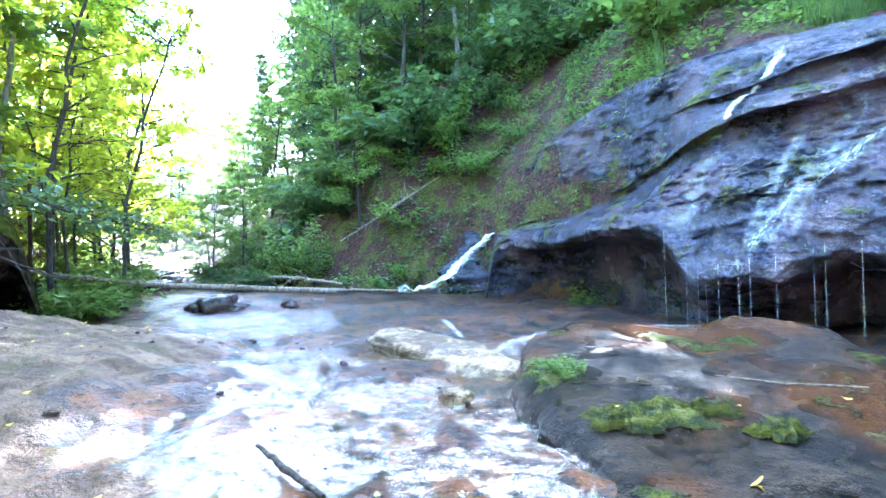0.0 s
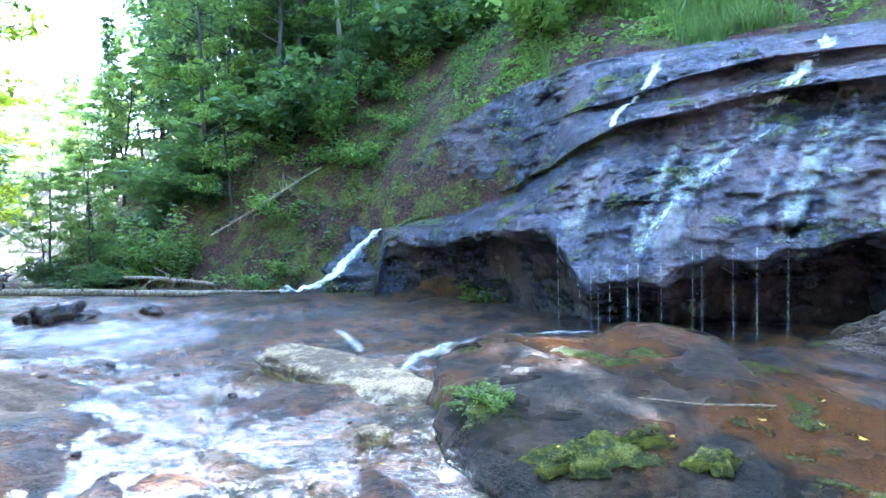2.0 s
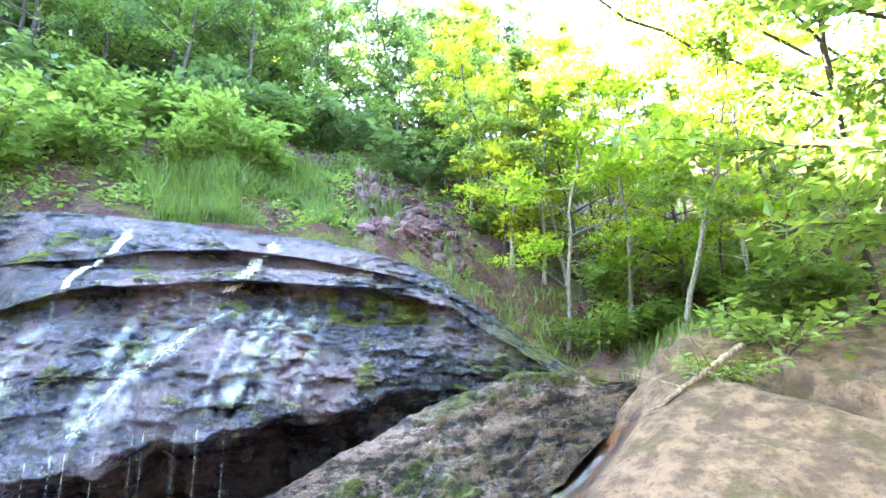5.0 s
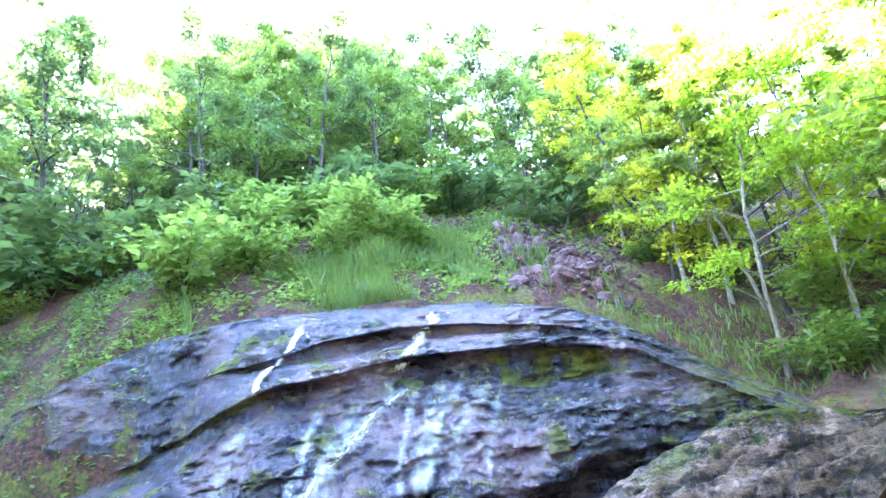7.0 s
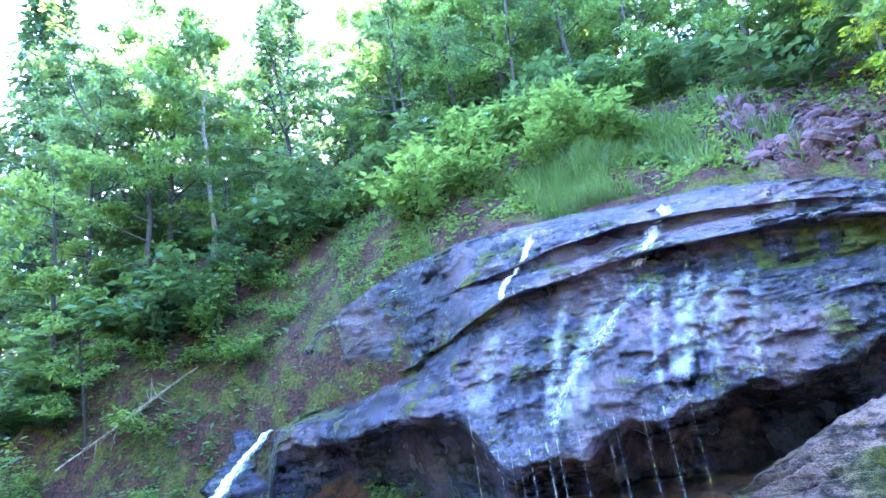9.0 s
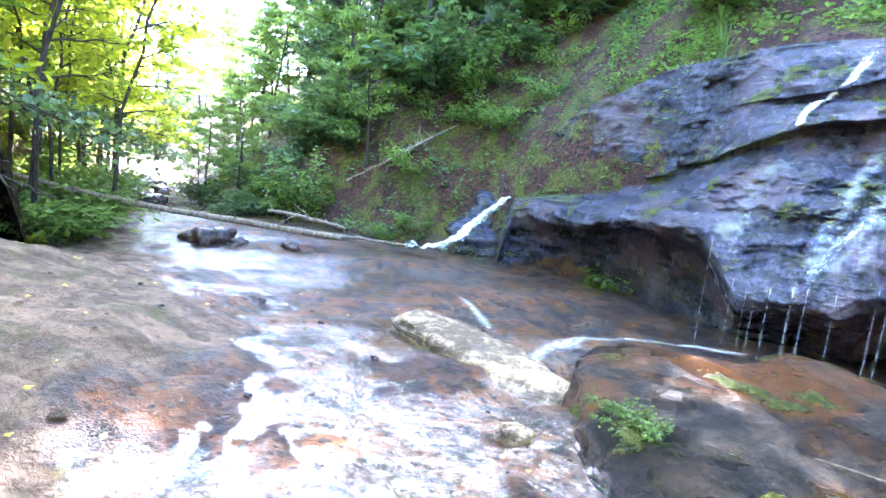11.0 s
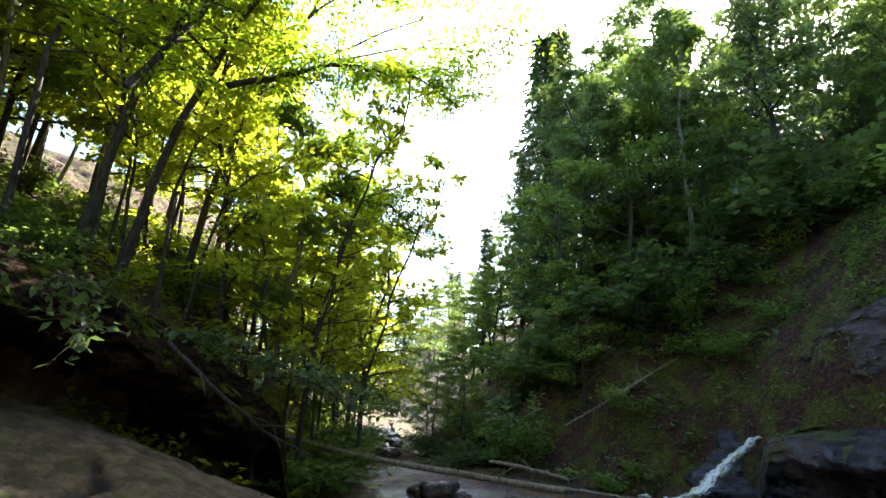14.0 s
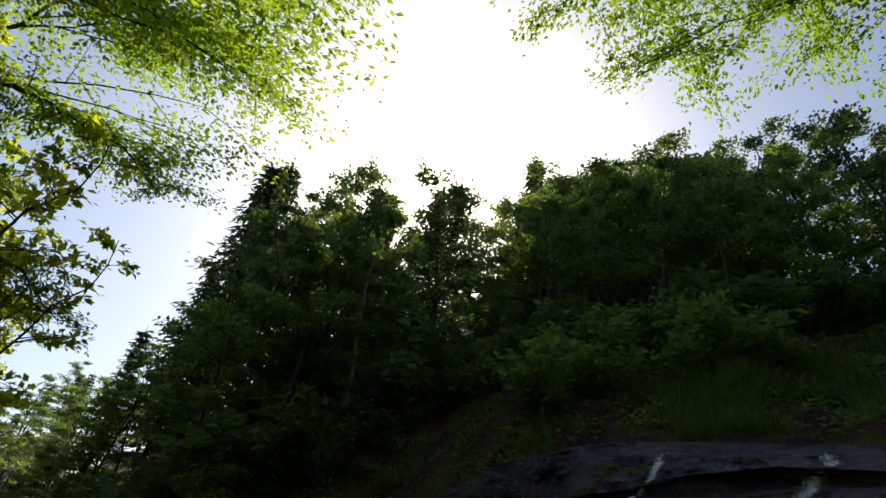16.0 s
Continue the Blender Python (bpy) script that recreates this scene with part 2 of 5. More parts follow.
def ground_material():
    """Bed rock near the water, forest soil on the slopes."""
    m, nt, out = node_material("creek_bed")
    k = Nodes(nt)
    at = k.place()
    c = nt.nodes.new("ShaderNodeAttribute")
    c.attribute_name = "cover"
    w = nt.nodes.new("ShaderNodeAttribute")
    w.attribute_name = "wet"
    big, mid, fine, grit = k.noise(at, 0.8, 4), k.noise(at, 3.2, 6, 0.6), k.noise(at, 14, 6, 0.65), k.noise(at, 60, 3, 0.6)
    tan = k.mix(k.ramp(mid, 0.36, 0.66), (0.10, 0.06, 0.035), (0.27, 0.17, 0.105))
    tan = k.mix(k.ramp(fine, 0.5, 0.66, 0.0, 0.6), tan, (0.05, 0.03, 0.02))
    tan = k.mix(k.ramp(k.noise(at, 1.7, 5, 0.65), 0.53, 0.66, 0.0, 0.75), tan, (0.07, 0.06, 0.012))
    tan = k.mix(k.ramp(grit, 0.58, 0.72, 0.0, 0.5), tan, (0.22, 0.15, 0.09))
    plates = k.add("ShaderNodeTexVoronoi", Vector=at, Scale=4.5, Randomness=1.0)
    brown = k.mix(k.ramp(mid, 0.43, 0.57), (0.016, 0.009, 0.008), (0.10, 0.042, 0.02))
    brown = k.mix(k.ramp(k.noise(at, 2.3, 5, 0.65), 0.48, 0.57, 0.0, 0.9), brown, (0.20, 0.07, 0.012))
    brown = k.mix(k.ramp(plates.outputs["Color"], 0.5, 0.9, 0.0, 0.35), brown, (0.12, 0.07, 0.06))
    brown = k.mix(k.ramp(fine, 0.5, 0.64), brown, (0.014, 0.010, 0.012))
    bed = k.mix(w.outputs["Fac"], tan, brown)
    litter = k.mix(k.ramp(fine, 0.35, 0.65), (0.018, 0.007, 0.005), (0.13, 0.045, 0.03))
    litter = k.mix(k.ramp(k.noise(at, 1.6, 5, 0.65), 0.46, 0.58), litter, k.mix(k.ramp(fine, 0.3, 0.7), (0.035, 0.045, 0.005), (0.17, 0.15, 0.013)))
    col = k.mix(c.outputs["Fac"], bed, litter)
    s = nt.nodes.new("ShaderNodeAttribute")
    s.attribute_name = "moss"
    col = k.mix(k.math("MULTIPLY", s.outputs["Fac"], k.ramp(k.math("ADD", fine, k.math("MULTIPLY", mid, 0.6)), 0.58, 0.78)), col, k.mix(k.ramp(fine, 0.3, 0.7), (0.05, 0.08, 0.005), (0.20, 0.25, 0.014)))
    rough = k.math("SUBTRACT", 0.9, k.math("MULTIPLY", w.outputs["Fac"], k.ramp(big, 0.3, 0.6, 0.3, 0.55)))
    h = k.math("ADD", k.math("ADD", mid, k.math("MULTIPLY", fine, 0.8)), k.math("MULTIPLY", grit, 0.25))
    b = k.add("ShaderNodeBsdfPrincipled", Base_Color=col, Roughness=rough, Normal=k.bump(h, 1.0, 0.16))
    nt.links.new(b.outputs[0], out.inputs[0])
    return m


M_GROUND = ground_material()
# wet rock; its lilac light tone paints in the sky's bluish sheen
M_FALLS = rock("wet_ledge_rock_sky_sheen", (0.005, 0.005, 0.009), (0.062, 0.057, 0.088), wet=1.0, moss=0.95, moss_low=0.57, tint=(0.105, 0.07, 0.085), scale=1.1, relief=1.8, rough=0.6)
M_MOSSY = rock("mossy_rock", (0.018, 0.010, 0.009), (0.21, 0.135, 0.11), wet=0.5, moss=0.9, moss_low=0.58, tint=(0.25, 0.165, 0.135), relief=2.8)
M_BENCH = rock("bench_rock", (0.006, 0.0045, 0.003), (0.055, 0.034, 0.02), wet=0.7, moss=1.0, moss_low=0.57, tint=(0.13, 0.045, 0.008), scale=1.5, relief=2.4, spec=0.25)
M_PALE = rock("pale_sandstone", (0.10, 0.06, 0.028), (0.38, 0.26, 0.14), wet=0.1, moss=0.2, moss_low=0.7, relief=1.8)
# near-black tones put the canopy's deep shade into the bank's colour
M_BANK = rock("shade_toned_bank_rock", (0.004, 0.003, 0.002), (0.035, 0.019, 0.011), wet=0.0, rough=1.0, moss=0.8, moss_low=0.5, relief=1.8, spec=0.05)
M_SCREE = rock("red_scree_stone", (0.03, 0.012, 0.013), (0.15, 0.068, 0.066), wet=0.0)
M_STONE = rock("dark_wet_stone", (0.02, 0.012, 0.012), (0.09, 0.05, 0.04), wet=0.8)
M_MOSS = rock("moss_cushion", (0.04, 0.05, 0.004), (0.19, 0.18, 0.011), wet=0.0, relief=1.6, scale=3.0, rough=1.0)
# the yellow and backlit leaves carry sun glow in their raised colours
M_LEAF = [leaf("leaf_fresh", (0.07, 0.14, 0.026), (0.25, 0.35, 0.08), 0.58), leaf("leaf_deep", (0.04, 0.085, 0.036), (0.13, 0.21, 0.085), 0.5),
          leaf("leaf_yellow_sunlit", (0.24, 0.29, 0.012), (0.60, 0.62, 0.04), 0.82), leaf("leaf_backlit", (0.09, 0.20, 0.008), (0.36, 0.50, 0.025), 0.75), leaf("leaf_needle", (0.015, 0.05, 0.018), (0.05, 0.11, 0.04), 0.25)]
M_GRASS = leaf("grass_blade", (0.06, 0.11, 0.025), (0.17, 0.24, 0.055))
M_BARK = bark("bark_dark", (0.018, 0.013, 0.01), (0.075, 0.055, 0.04))
M_BARK_PALE = bark("bark_pale", (0.10, 0.085, 0.07), (0.28, 0.24, 0.2))
M_DEADWOOD = bark("dead_wood", (0.12, 0.085, 0.06), (0.34, 0.26, 0.18))
M_FILM = water("thin_water", (1.0, 1.6, 1.0), 9.0)
M_FOAM = foam("white_water", 0.74, 16.0, 2.6, 0.8, 0.95, 0.3)
M_RAPID = foam("broken_rapid", 0.52, 14.0, 6.0, 0.75, 0.75, 0.35)
M_RIFFLE = foam("faint_riffle", 0.42, 9.0, 5.0, 0.6, 0.4, 0.4)
M_THREAD = foam("water_threads", 0.6, 22.0, 4.5, 0.8, 0.85, 0.28)
M_DRIP = foam("water_drip", 0.68, 22.0, 9.0, 0.7, 0.5, 0.35)
M_LACE = foam("broken_lace", 0.42, 26.0, 7.0, 0.8, 0.6, 0.3)
M_VEIL = foam("water_veil", 0.5, 18.0, 2.2, 0.7, 0.42, 0.4)

# ---- the lie of the land, by bearing (degrees right of +y) and distance from the origin ----
BEAR = [8, 16, 22, 26, 28.5, 33, 39, 46, 52, 58, 64, 68, 74, 80, 87]
LIP_R = [12.2, 10.3, 9.0, 8.3, 7.5, 7.2, 7.3, 7.5, 7.7, 7.9, 8.2, 8.4, 8.7, 8.9, 9.1]
LIP_Z = [0.92, 1.22, 1.27, 1.22, 0.49, 0.62, 0.79, 1.02, 1.17, 1.29, 1.47, 1.47, 1.27, 0.92, 0.62]
FOOT_Z = [-0.05, -0.1, -0.05, -0.05, -0.2, -0.18, -0.2, -0.1, 0.25, 0.6, 1.0, 1.15, 1.0, 0.65, 0.4]
CAVE = [0.4, 1.5, 1.6, 1.5, 1.6, 2.0, 2.1, 2.0, 1.6, 0.9, 0.3, 0.05, 0.05, 0.05, 0.05]
C2_R = [13.0, 12.2, 11.2, 10.1, 9.4, 9.0, 9.0, 9.0, 9.0, 9.0, 9.0, 9.0, 9.2, 9.3, 9.4]
C2_Z = [1.4, 1.7, 2.08, 2.45, 2.68, 2.9, 3.03, 3.15, 3.18, 3.1, 2.95, 2.75, 2.1, 1.4, 0.95]
C2_STEP = [0.05, 0.15, 0.18, 0.2, 0.25, 0.38, 0.44, 0.42, 0.45, 0.6, 0.5, 0.25, 0.08, 0.05, 0.05]
C3_Z = [1.75, 2.65, 3.15, 3.25, 3.27, 3.37, 3.57, 3.71, 3.62, 3.45, 3.21, 3.0, 2.3, 1.57, 1.1]
C3_STEP = [0.02, 0.02, 0.02, 0.04, 0.08, 0.16, 0.26, 0.28, 0.2, 0.15, 0.1, 0.06, 0.02, 0.02, 0.02]
TOP_R = [13.8, 12.6, 11.6, 10.9, 10.6, 10.5, 10.5, 10.5, 10.5, 10.5, 10.5, 10.5, 10.4, 10.3, 10.2]
TOP_Z = [2.46, 3.66, 4.11, 4.19, 4.23, 4.32, 4.34, 4.28, 4.21, 4.04, 3.68, 3.31, 2.41, 1.66, 1.21]
# where the slopes begin and how they climb
WALL_B = [-26, -22, -16, -10, -4, 2, 8, 16, 24, 34, 46, 58, 68, 80, 92, 110, 150]
WALL_R = [60, 24, 18.5, 16.5, 14.6, 13.9, 13.6, 12.6, 11.3, 10.7, 10.7, 10.7, 10.7, 10.2, 9.0, 7.5, 7.0]
WALL_Z = [0, 0, 0, 0, 0, 0, 1.7, 3.4, 4.0, 4.25, 4.2, 3.95, 3.25, 1.65, 1.1, 0.9, 0.6]
WALL_S = [0.3, 0.5, 0.8, 1.2, 1.35, 1.35, 1.1, 0.9, 0.8, 0.8, 0.8, 0.8, 0.7, 0.5, 0.4, 0.4, 0.4]
CLEFTS = [([(-6.0, 4.8), (-5.5, 4.5), (-5.25, 3.95), (-4.85, 3.45), (-4.6, 2.9)], 0.12), ([(-4.25, 4.1), (-3.8, 3.5), (-3.55, 2.9), (-2.9, 2.3)], 0.15), ([(7.9, 0.75), (6.4, 1.25), (5.2, 1.5)], 0.4)]
BANK_B = [-150, -90, -65, -54, -45, -40, -36, -33]
BANK_R = [5, 7.0, 8.2, 8.6, 9.3, 9.9, 10.6, 11.2]
BANK_Z = [0.8, 2.9, 3.0, 2.75, 2.1, 1.6, 1.2, 0.9]


def polar(x, y):
    return np.degrees(np.arctan2(x, y)), np.hypot(x, y)


def bed_height(x, y):
    """The rock bed of the creek."""
    left = np.clip(-x - 2.0, 0, 9) * 0.25 * smooth(9.5, 5.0, y)
    right = np.clip(x - 4.0, 0, 6) * 0.42 * smooth(2.2, -0.3, y)
    fall = -0.12 * smooth(5, 8, y) + 0.10 * smooth(9, 13, y)
    hump = 0.14 * np.exp(-(((x + 2.3) / 1.3) ** 2 + ((y - 4.6) / 1.6) ** 2))
    return -0.22 + left + right + fall + hump


def channels(x, y):
    """Where worn clefts cut the slab, 0 to 1."""
    out = 0.0 * x
    for line, wide in CLEFTS:
        for (x0, y0), (x1, y1) in zip(line[:-1], line[1:]):
            t = np.clip(((x - x0) * (x1 - x0) + (y - y0) * (y1 - y0)) / ((x1 - x0) ** 2 + (y1 - y0) ** 2), 0, 1)
            off = np.hypot(x - x0 - t * (x1 - x0), y - y0 - t * (y1 - y0))
            out = np.maximum(out, np.exp(-((off / wide) ** 2)))
    return out


def land(x, y, fine=True):
    """Height of the ground at arrays x, y."""
    x, y = np.asarray(x, float), np.asarray(y, float)
    b, r = polar(x, y)
    z = bed_height(x, y)
    wr, wz, ws = np.interp(b, WALL_B, WALL_R), np.interp(b, WALL_B, WALL_Z), np.interp(b, WALL_B, WALL_S)
    run = np.clip(r - wr, 0, None)
    high = wz + np.where(run < 4.5, run * ws, 4.5 * ws + (run - 4.5) * 0.62)
    high = np.minimum(high, 15 + 3 * vnoise(np.stack([x / 30, y / 30, 0 * x], -1).reshape(-1, 3), 5).reshape(x.shape))
    step = np.where(wz > 0.5, smooth(wr - 0.9, wr + 0.1, r), (run > 0) * 1.0)
    # the valley runs off at 26 degrees to the left: v is the distance right of its middle
    v = 0.899 * x + 0.438 * y
    vale = np.clip(v - np.interp(r, [13, 16.5, 18.5, 24, 60], [6.2, 4.5, 3.2, 2.2, 2.2]), 0, 40)
    vale = np.where(vale < 8, vale * 1.05, 8.4 + (vale - 8) * 0.6)
    mixed = smooth(-9, -1, b)
    high = high * mixed + vale * (1 - mixed)
    run = np.where(b < -1, np.maximum(run * mixed, vale), run)
    right = (b > -26) & (b < 150)
    z = np.where(right, np.where(run > 0, np.maximum(high, z), z + (wz - z) * step * (wz > 0.5)), z)
    br, bz = np.interp(b, BANK_B, BANK_R), np.interp(b, BANK_B, BANK_Z)
    lrun = np.clip(r - br - 1.4, 0, None)
    lhigh = bz + np.minimum(lrun * 0.42, 12)
    leftside = (b <= -26) | (b >= 150)
    lv = np.clip(-v - 2.4, 0, 40)
    lmix = smooth(-38, -46, b) + (b >= 150)
    zl = z + (lhigh - z) * smooth(br + 1.25, br + 1.5, r)
    zv = z + np.where(lv < 1.2, lv * 1.1, 1.32 + (lv - 1.2) * 0.45) * smooth(10.0, 11.5, r)
    z = np.where(leftside, zl * lmix + zv * (1 - lmix), z)
    # unseen ground behind the camera, made to rise and block low light
    back = (np.abs(b) > 150)
    z = np.where(back, -0.2 + np.clip(r - 6, 0, 40) * 0.45, z)
    z = z + 16 * smooth(70, 190, r) * (np.abs(b + 26) < 8)
    z = z - 0.13 * channels(x, y)
    if fine:
        P = np.stack([x, y, 0 * x], -1).reshape(-1, 3)
        slope = smooth(-0.2, 1.5, z - bed_height(x, y))
        rough = 0.05 + 0.28 * slope
        z = z + (fbm(P * 0.8, 4, 3) * rough.reshape(-1) * smooth(0.3, 1.5, r).reshape(-1)).reshape(x.shape)
        P3 = P * [1.0, 0.8, 1.0]
        tier = 5.0 * fbm(P3 * 0.7, 3, 17) + 1.6 * fbm(P3 * 2.4, 3, 19)
        tier = (np.floor(tier) + smooth(0.0, 0.22, tier - np.floor(tier))).reshape(x.shape)
        z = z + 0.009 * tier * (1 - slope) * smooth(0.8, 2.0, r) * smooth(16, 12, r)
        z = z + 0.03 * np.abs(fbm(P @ np.array([[1.1, -2.2, 0], [2.0, 4.4, 0], [0, 0, 1.0]]), 3, 29)).reshape(x.shape) * (1 - slope) * smooth(-0.5, -1.5, x)
        crack = np.exp(-((fbm(P * 0.75 + 4, 3, 13) / 0.045) ** 2)).reshape(x.shape)
        z = z - 0.07 * crack * (1 - slope) * smooth(1.0, 2.0, r)
        z = z + (np.abs(fbm(P * 2.6, 4, 9)) * (0.05 + 0.15 * slope).reshape(-1)).reshape(x.shape)
    return z


def wetness(x, y, P):
    """Where water runs over the bed: right of the dry slab, left of the tan one."""
    shore = np.interp(y, [1.5, 2.2, 2.74, 3.8, 5.8, 10.2, 13.5, 30], [-0.35, -0.6, -0.98, -1.64, -2.9, -5.4, -7.5, -15]) + 1.1 * fbm(P * 0.55, 4, 33) + 0.35 * fbm(P * 2.2, 3, 35)
    dry = smooth(3.6, 4.6, x + 0.4 * fbm(P * 1.0, 3, 37)) * smooth(1.6, 0.4, y)
    return smooth(-0.45, 0.45, x - shore) * (1 - dry)


def ground_at(x, y):
    return float(land(np.array([x]), np.array([y]))[0])


def build_ground():
    az = np.concatenate([np.arange(-112, 112, 0.4), np.arange(112, 248, 4.0)])
    rr = np.concatenate([np.geomspace(0.3, 14, 190), np.geomspace(14.2, 60, 90), np.geomspace(64, 900, 18)])
    A, R = np.meshgrid(np.radians(az), rr, indexing="ij")
    X, Y = R * np.sin(A), R * np.cos(A)
    Z = land(X, Y)
    V = np.stack([X, Y, Z], -1).reshape(-1, 3)
    F = grid_faces(len(az), len(rr), wrap=True)[:, ::-1]
    first = np.arange(len(az)) * len(rr)
    V = np.concatenate([V, [[0, 0, float(Z[:, 0].mean())]]])
    cap = np.stack([first[:-1:2], np.roll(first, -1)[:-1:2], np.roll(first, -2)[:-1:2], np.full(len(first[:-1:2]), len(V) - 1)], 1)
    F = np.concatenate([F, cap])
    ob = put("ground", V, F, M_GROUND)
    x, y = V[:, 0], V[:, 1]
    flat = land(x, y, False) - bed_height(x, y)
    P = V * [1, 1, 0]
    far = np.hypot(x, y)
    cover = smooth(0.25, 0.7, flat + 0.15 * fbm(P * 1.2, 3, 21) + 0.8 * smooth(14.5, 18, far + 2 * fbm(P * 0.5, 2, 23)))
    moss = smooth(1.7, 0.5, np.hypot(x + 6.0, (y - 3.0) * 0.9) + 1.1 * fbm(P * 1.3, 4, 27))
    wet = np.clip(np.maximum(wetness(x, y, P), smooth(0.3, 0.7, channels(x, y))) * (1 - cover), 0, 1)
    for name, values in (("cover", cover), ("wet", wet), ("moss", moss)):
        at = ob.data.attributes.new(name, "FLOAT", "POINT")
        at.data.foreach_set("value", values.astype(np.float32))
    return tagged(ob, "brown creek bed rock and steep forest soil", "ground", kind="structure")


build_ground()


def falls_profile(b):
    """The section of the falls at the bearings b: arrays of distance and height, one row a bearing."""
    dense = np.arange(0.0, 90.0, 0.2)
    bell = np.exp(-((np.arange(-12, 13) * 0.2 / 1.1) ** 2))
    bell /= bell.sum()

    def g(values):
        line = np.interp(dense, BEAR, values)
        return np.interp(b, dense, np.convolve(np.pad(line, 12, mode="edge"), bell, mode="valid"))

    lr, lz, fz, cv, r2, z2, s2, z3, s3, tr, tz = (g(v) for v in (LIP_R, LIP_Z, FOOT_Z, CAVE, C2_R, C2_Z, C2_STEP, C3_Z, C3_STEP, TOP_R, TOP_Z))
    worn = fbm(np.stack([b / 2.2, 0 * b, 0 * b], -1), 4, 45)
    lr, lz = lr + 0.1 * worn, lz + 0.05 * fbm(np.stack([b / 1.7, 0 * b, 0 * b], -1), 4, 47)
    r3 = r2 + (tr - r2) * 0.4
    knots = [(lr + cv + 0.1, fz - 0.5), (lr + cv, fz), (lr + cv * 0.85, lz - 0.4), (lr + 0.14, lz - 0.24), (lr, lz - 0.12), (lr + 0.1, lz + 0.03),
             (lr + 0.55 * (r2 - lr), lz + 0.52 * (z2 - s2 - lz)), (r2 + 0.3 * np.minimum(1, s2 * 2), z2 - s2), (r2 + 0.34 * np.minimum(1, s2 * 2), z2 - 0.16 * np.minimum(1, s2 * 3)), (r2, z2 - 0.1 * np.minimum(1, s2 * 3)),
             (r2 + 0.1, z2 + 0.02), (r3 + 0.15 * np.minimum(1, s3 * 4), z3 - s3), (r3 + 0.15 * np.minimum(1, s3 * 4), z3 - 0.2 * s3), (r3, z3 - 0.1 * s3), (r3 + 0.07, z3 + 0.01),
             (r3 + 0.6 * (tr - r3), z3 + 0.75 * (tz - z3)), (tr, tz), (tr + 0.7, tz + 0.05), (tr + 1.2, tz - 0.3)]
    counts = [6, 15, 12, 6, 6, 33, 36, 12, 6, 6, 21, 9, 4, 4, 15, 12, 8, 6]
    Rs, Zs = [], []
    for (r0, z0), (r1, z1), n in zip(knots[:-1], knots[1:], counts):
        t = np.linspace(0, 1, n, endpoint=False)
        Rs.append(r0[:, None] + (r1 - r0)[:, None] * t)
        Zs.append(z0[:, None] + (z1 - z0)[:, None] * t)
    Rs.append(knots[-1][0][:, None])
    Zs.append(knots[-1][1][:, None])
    return np.concatenate(Rs, 1), np.concatenate(Zs, 1)


def falls_points(b, pick=None):
    """Points of the rock face, whole sections or the columns picked from each."""
    R, Z = falls_profile(b)
    if pick is not None:
        R, Z = np.take_along_axis(R, pick, 1), np.take_along_axis(Z, pick, 1)
    wob = 0.9 * fbm(np.stack([b / 3.2, 0 * b, 0 * b], -1), 3, 41)
    A = np.radians(b[:, None] + 0 * R)
    X, Y = R * np.sin(A), R * np.cos(A)
    P = np.stack([X, Y, Z], -1).reshape(-1, 3)
    strata = fbm(P * [0.7, 0.7, 4.2], 4, 51).reshape(R.shape)
    lumps = fbm(P * 1.1, 4, 61).reshape(R.shape)
    cells = np.abs(fbm(P * [3.0, 3.0, 6.0], 3, 71)).reshape(R.shape)
    chips = fbm(P * [5.5, 5.5, 11.0], 2, 77).reshape(R.shape)
    worn = 0.25 + 0.75 * smooth(-0.1, 0.2, fbm(P * 0.6, 3, 67)).reshape(R.shape)
    push = 0.09 * strata * worn + 0.18 * lumps - 0.05 * cells * worn + 0.055 * chips * worn + 0.05 * wob[:, None]
    level = Z * 4.0 + 1.6 * lumps + 0.9 * fbm(P * 2.3, 2, 63).reshape(R.shape)
    saw = level - np.floor(level)
    push = push + 0.06 * worn * (saw - 0.5) * smooth(0.3, 0.9, Z) * smooth(-0.25, 0.2, lumps)
    small = Z * 11.0 + 3.0 * lumps + 2.0 * fbm(P * [2.6, 2.6, 1.0], 2, 65).reshape(R.shape)
    push = push + 0.04 * worn * (small - np.floor(small) - 0.5)
    push = push + 0.045 * smooth(0.16, 0.27, fbm(P * [1.7, 1.7, 3.6], 3, 79)).reshape(R.shape)
    R2 = R + push
    Z2 = Z + 0.06 * lumps + 0.05 * strata
    keep = (smooth(6.4, 8.6, b) * smooth(88.0, 80.0, b))[:, None]
    base = land(R2 * np.sin(A), R2 * np.cos(A), False) - 0.35
    high = smooth(0.25, 0.9, Z - np.interp(b, BEAR, LIP_Z)[:, None])
    keep = keep * (1 - high + high * smooth(7.0, 14.0, b)[:, None])
    Z2 = base + (Z2 - base) * keep
    return np.stack([R2 * np.sin(A), R2 * np.cos(A), Z2], -1)


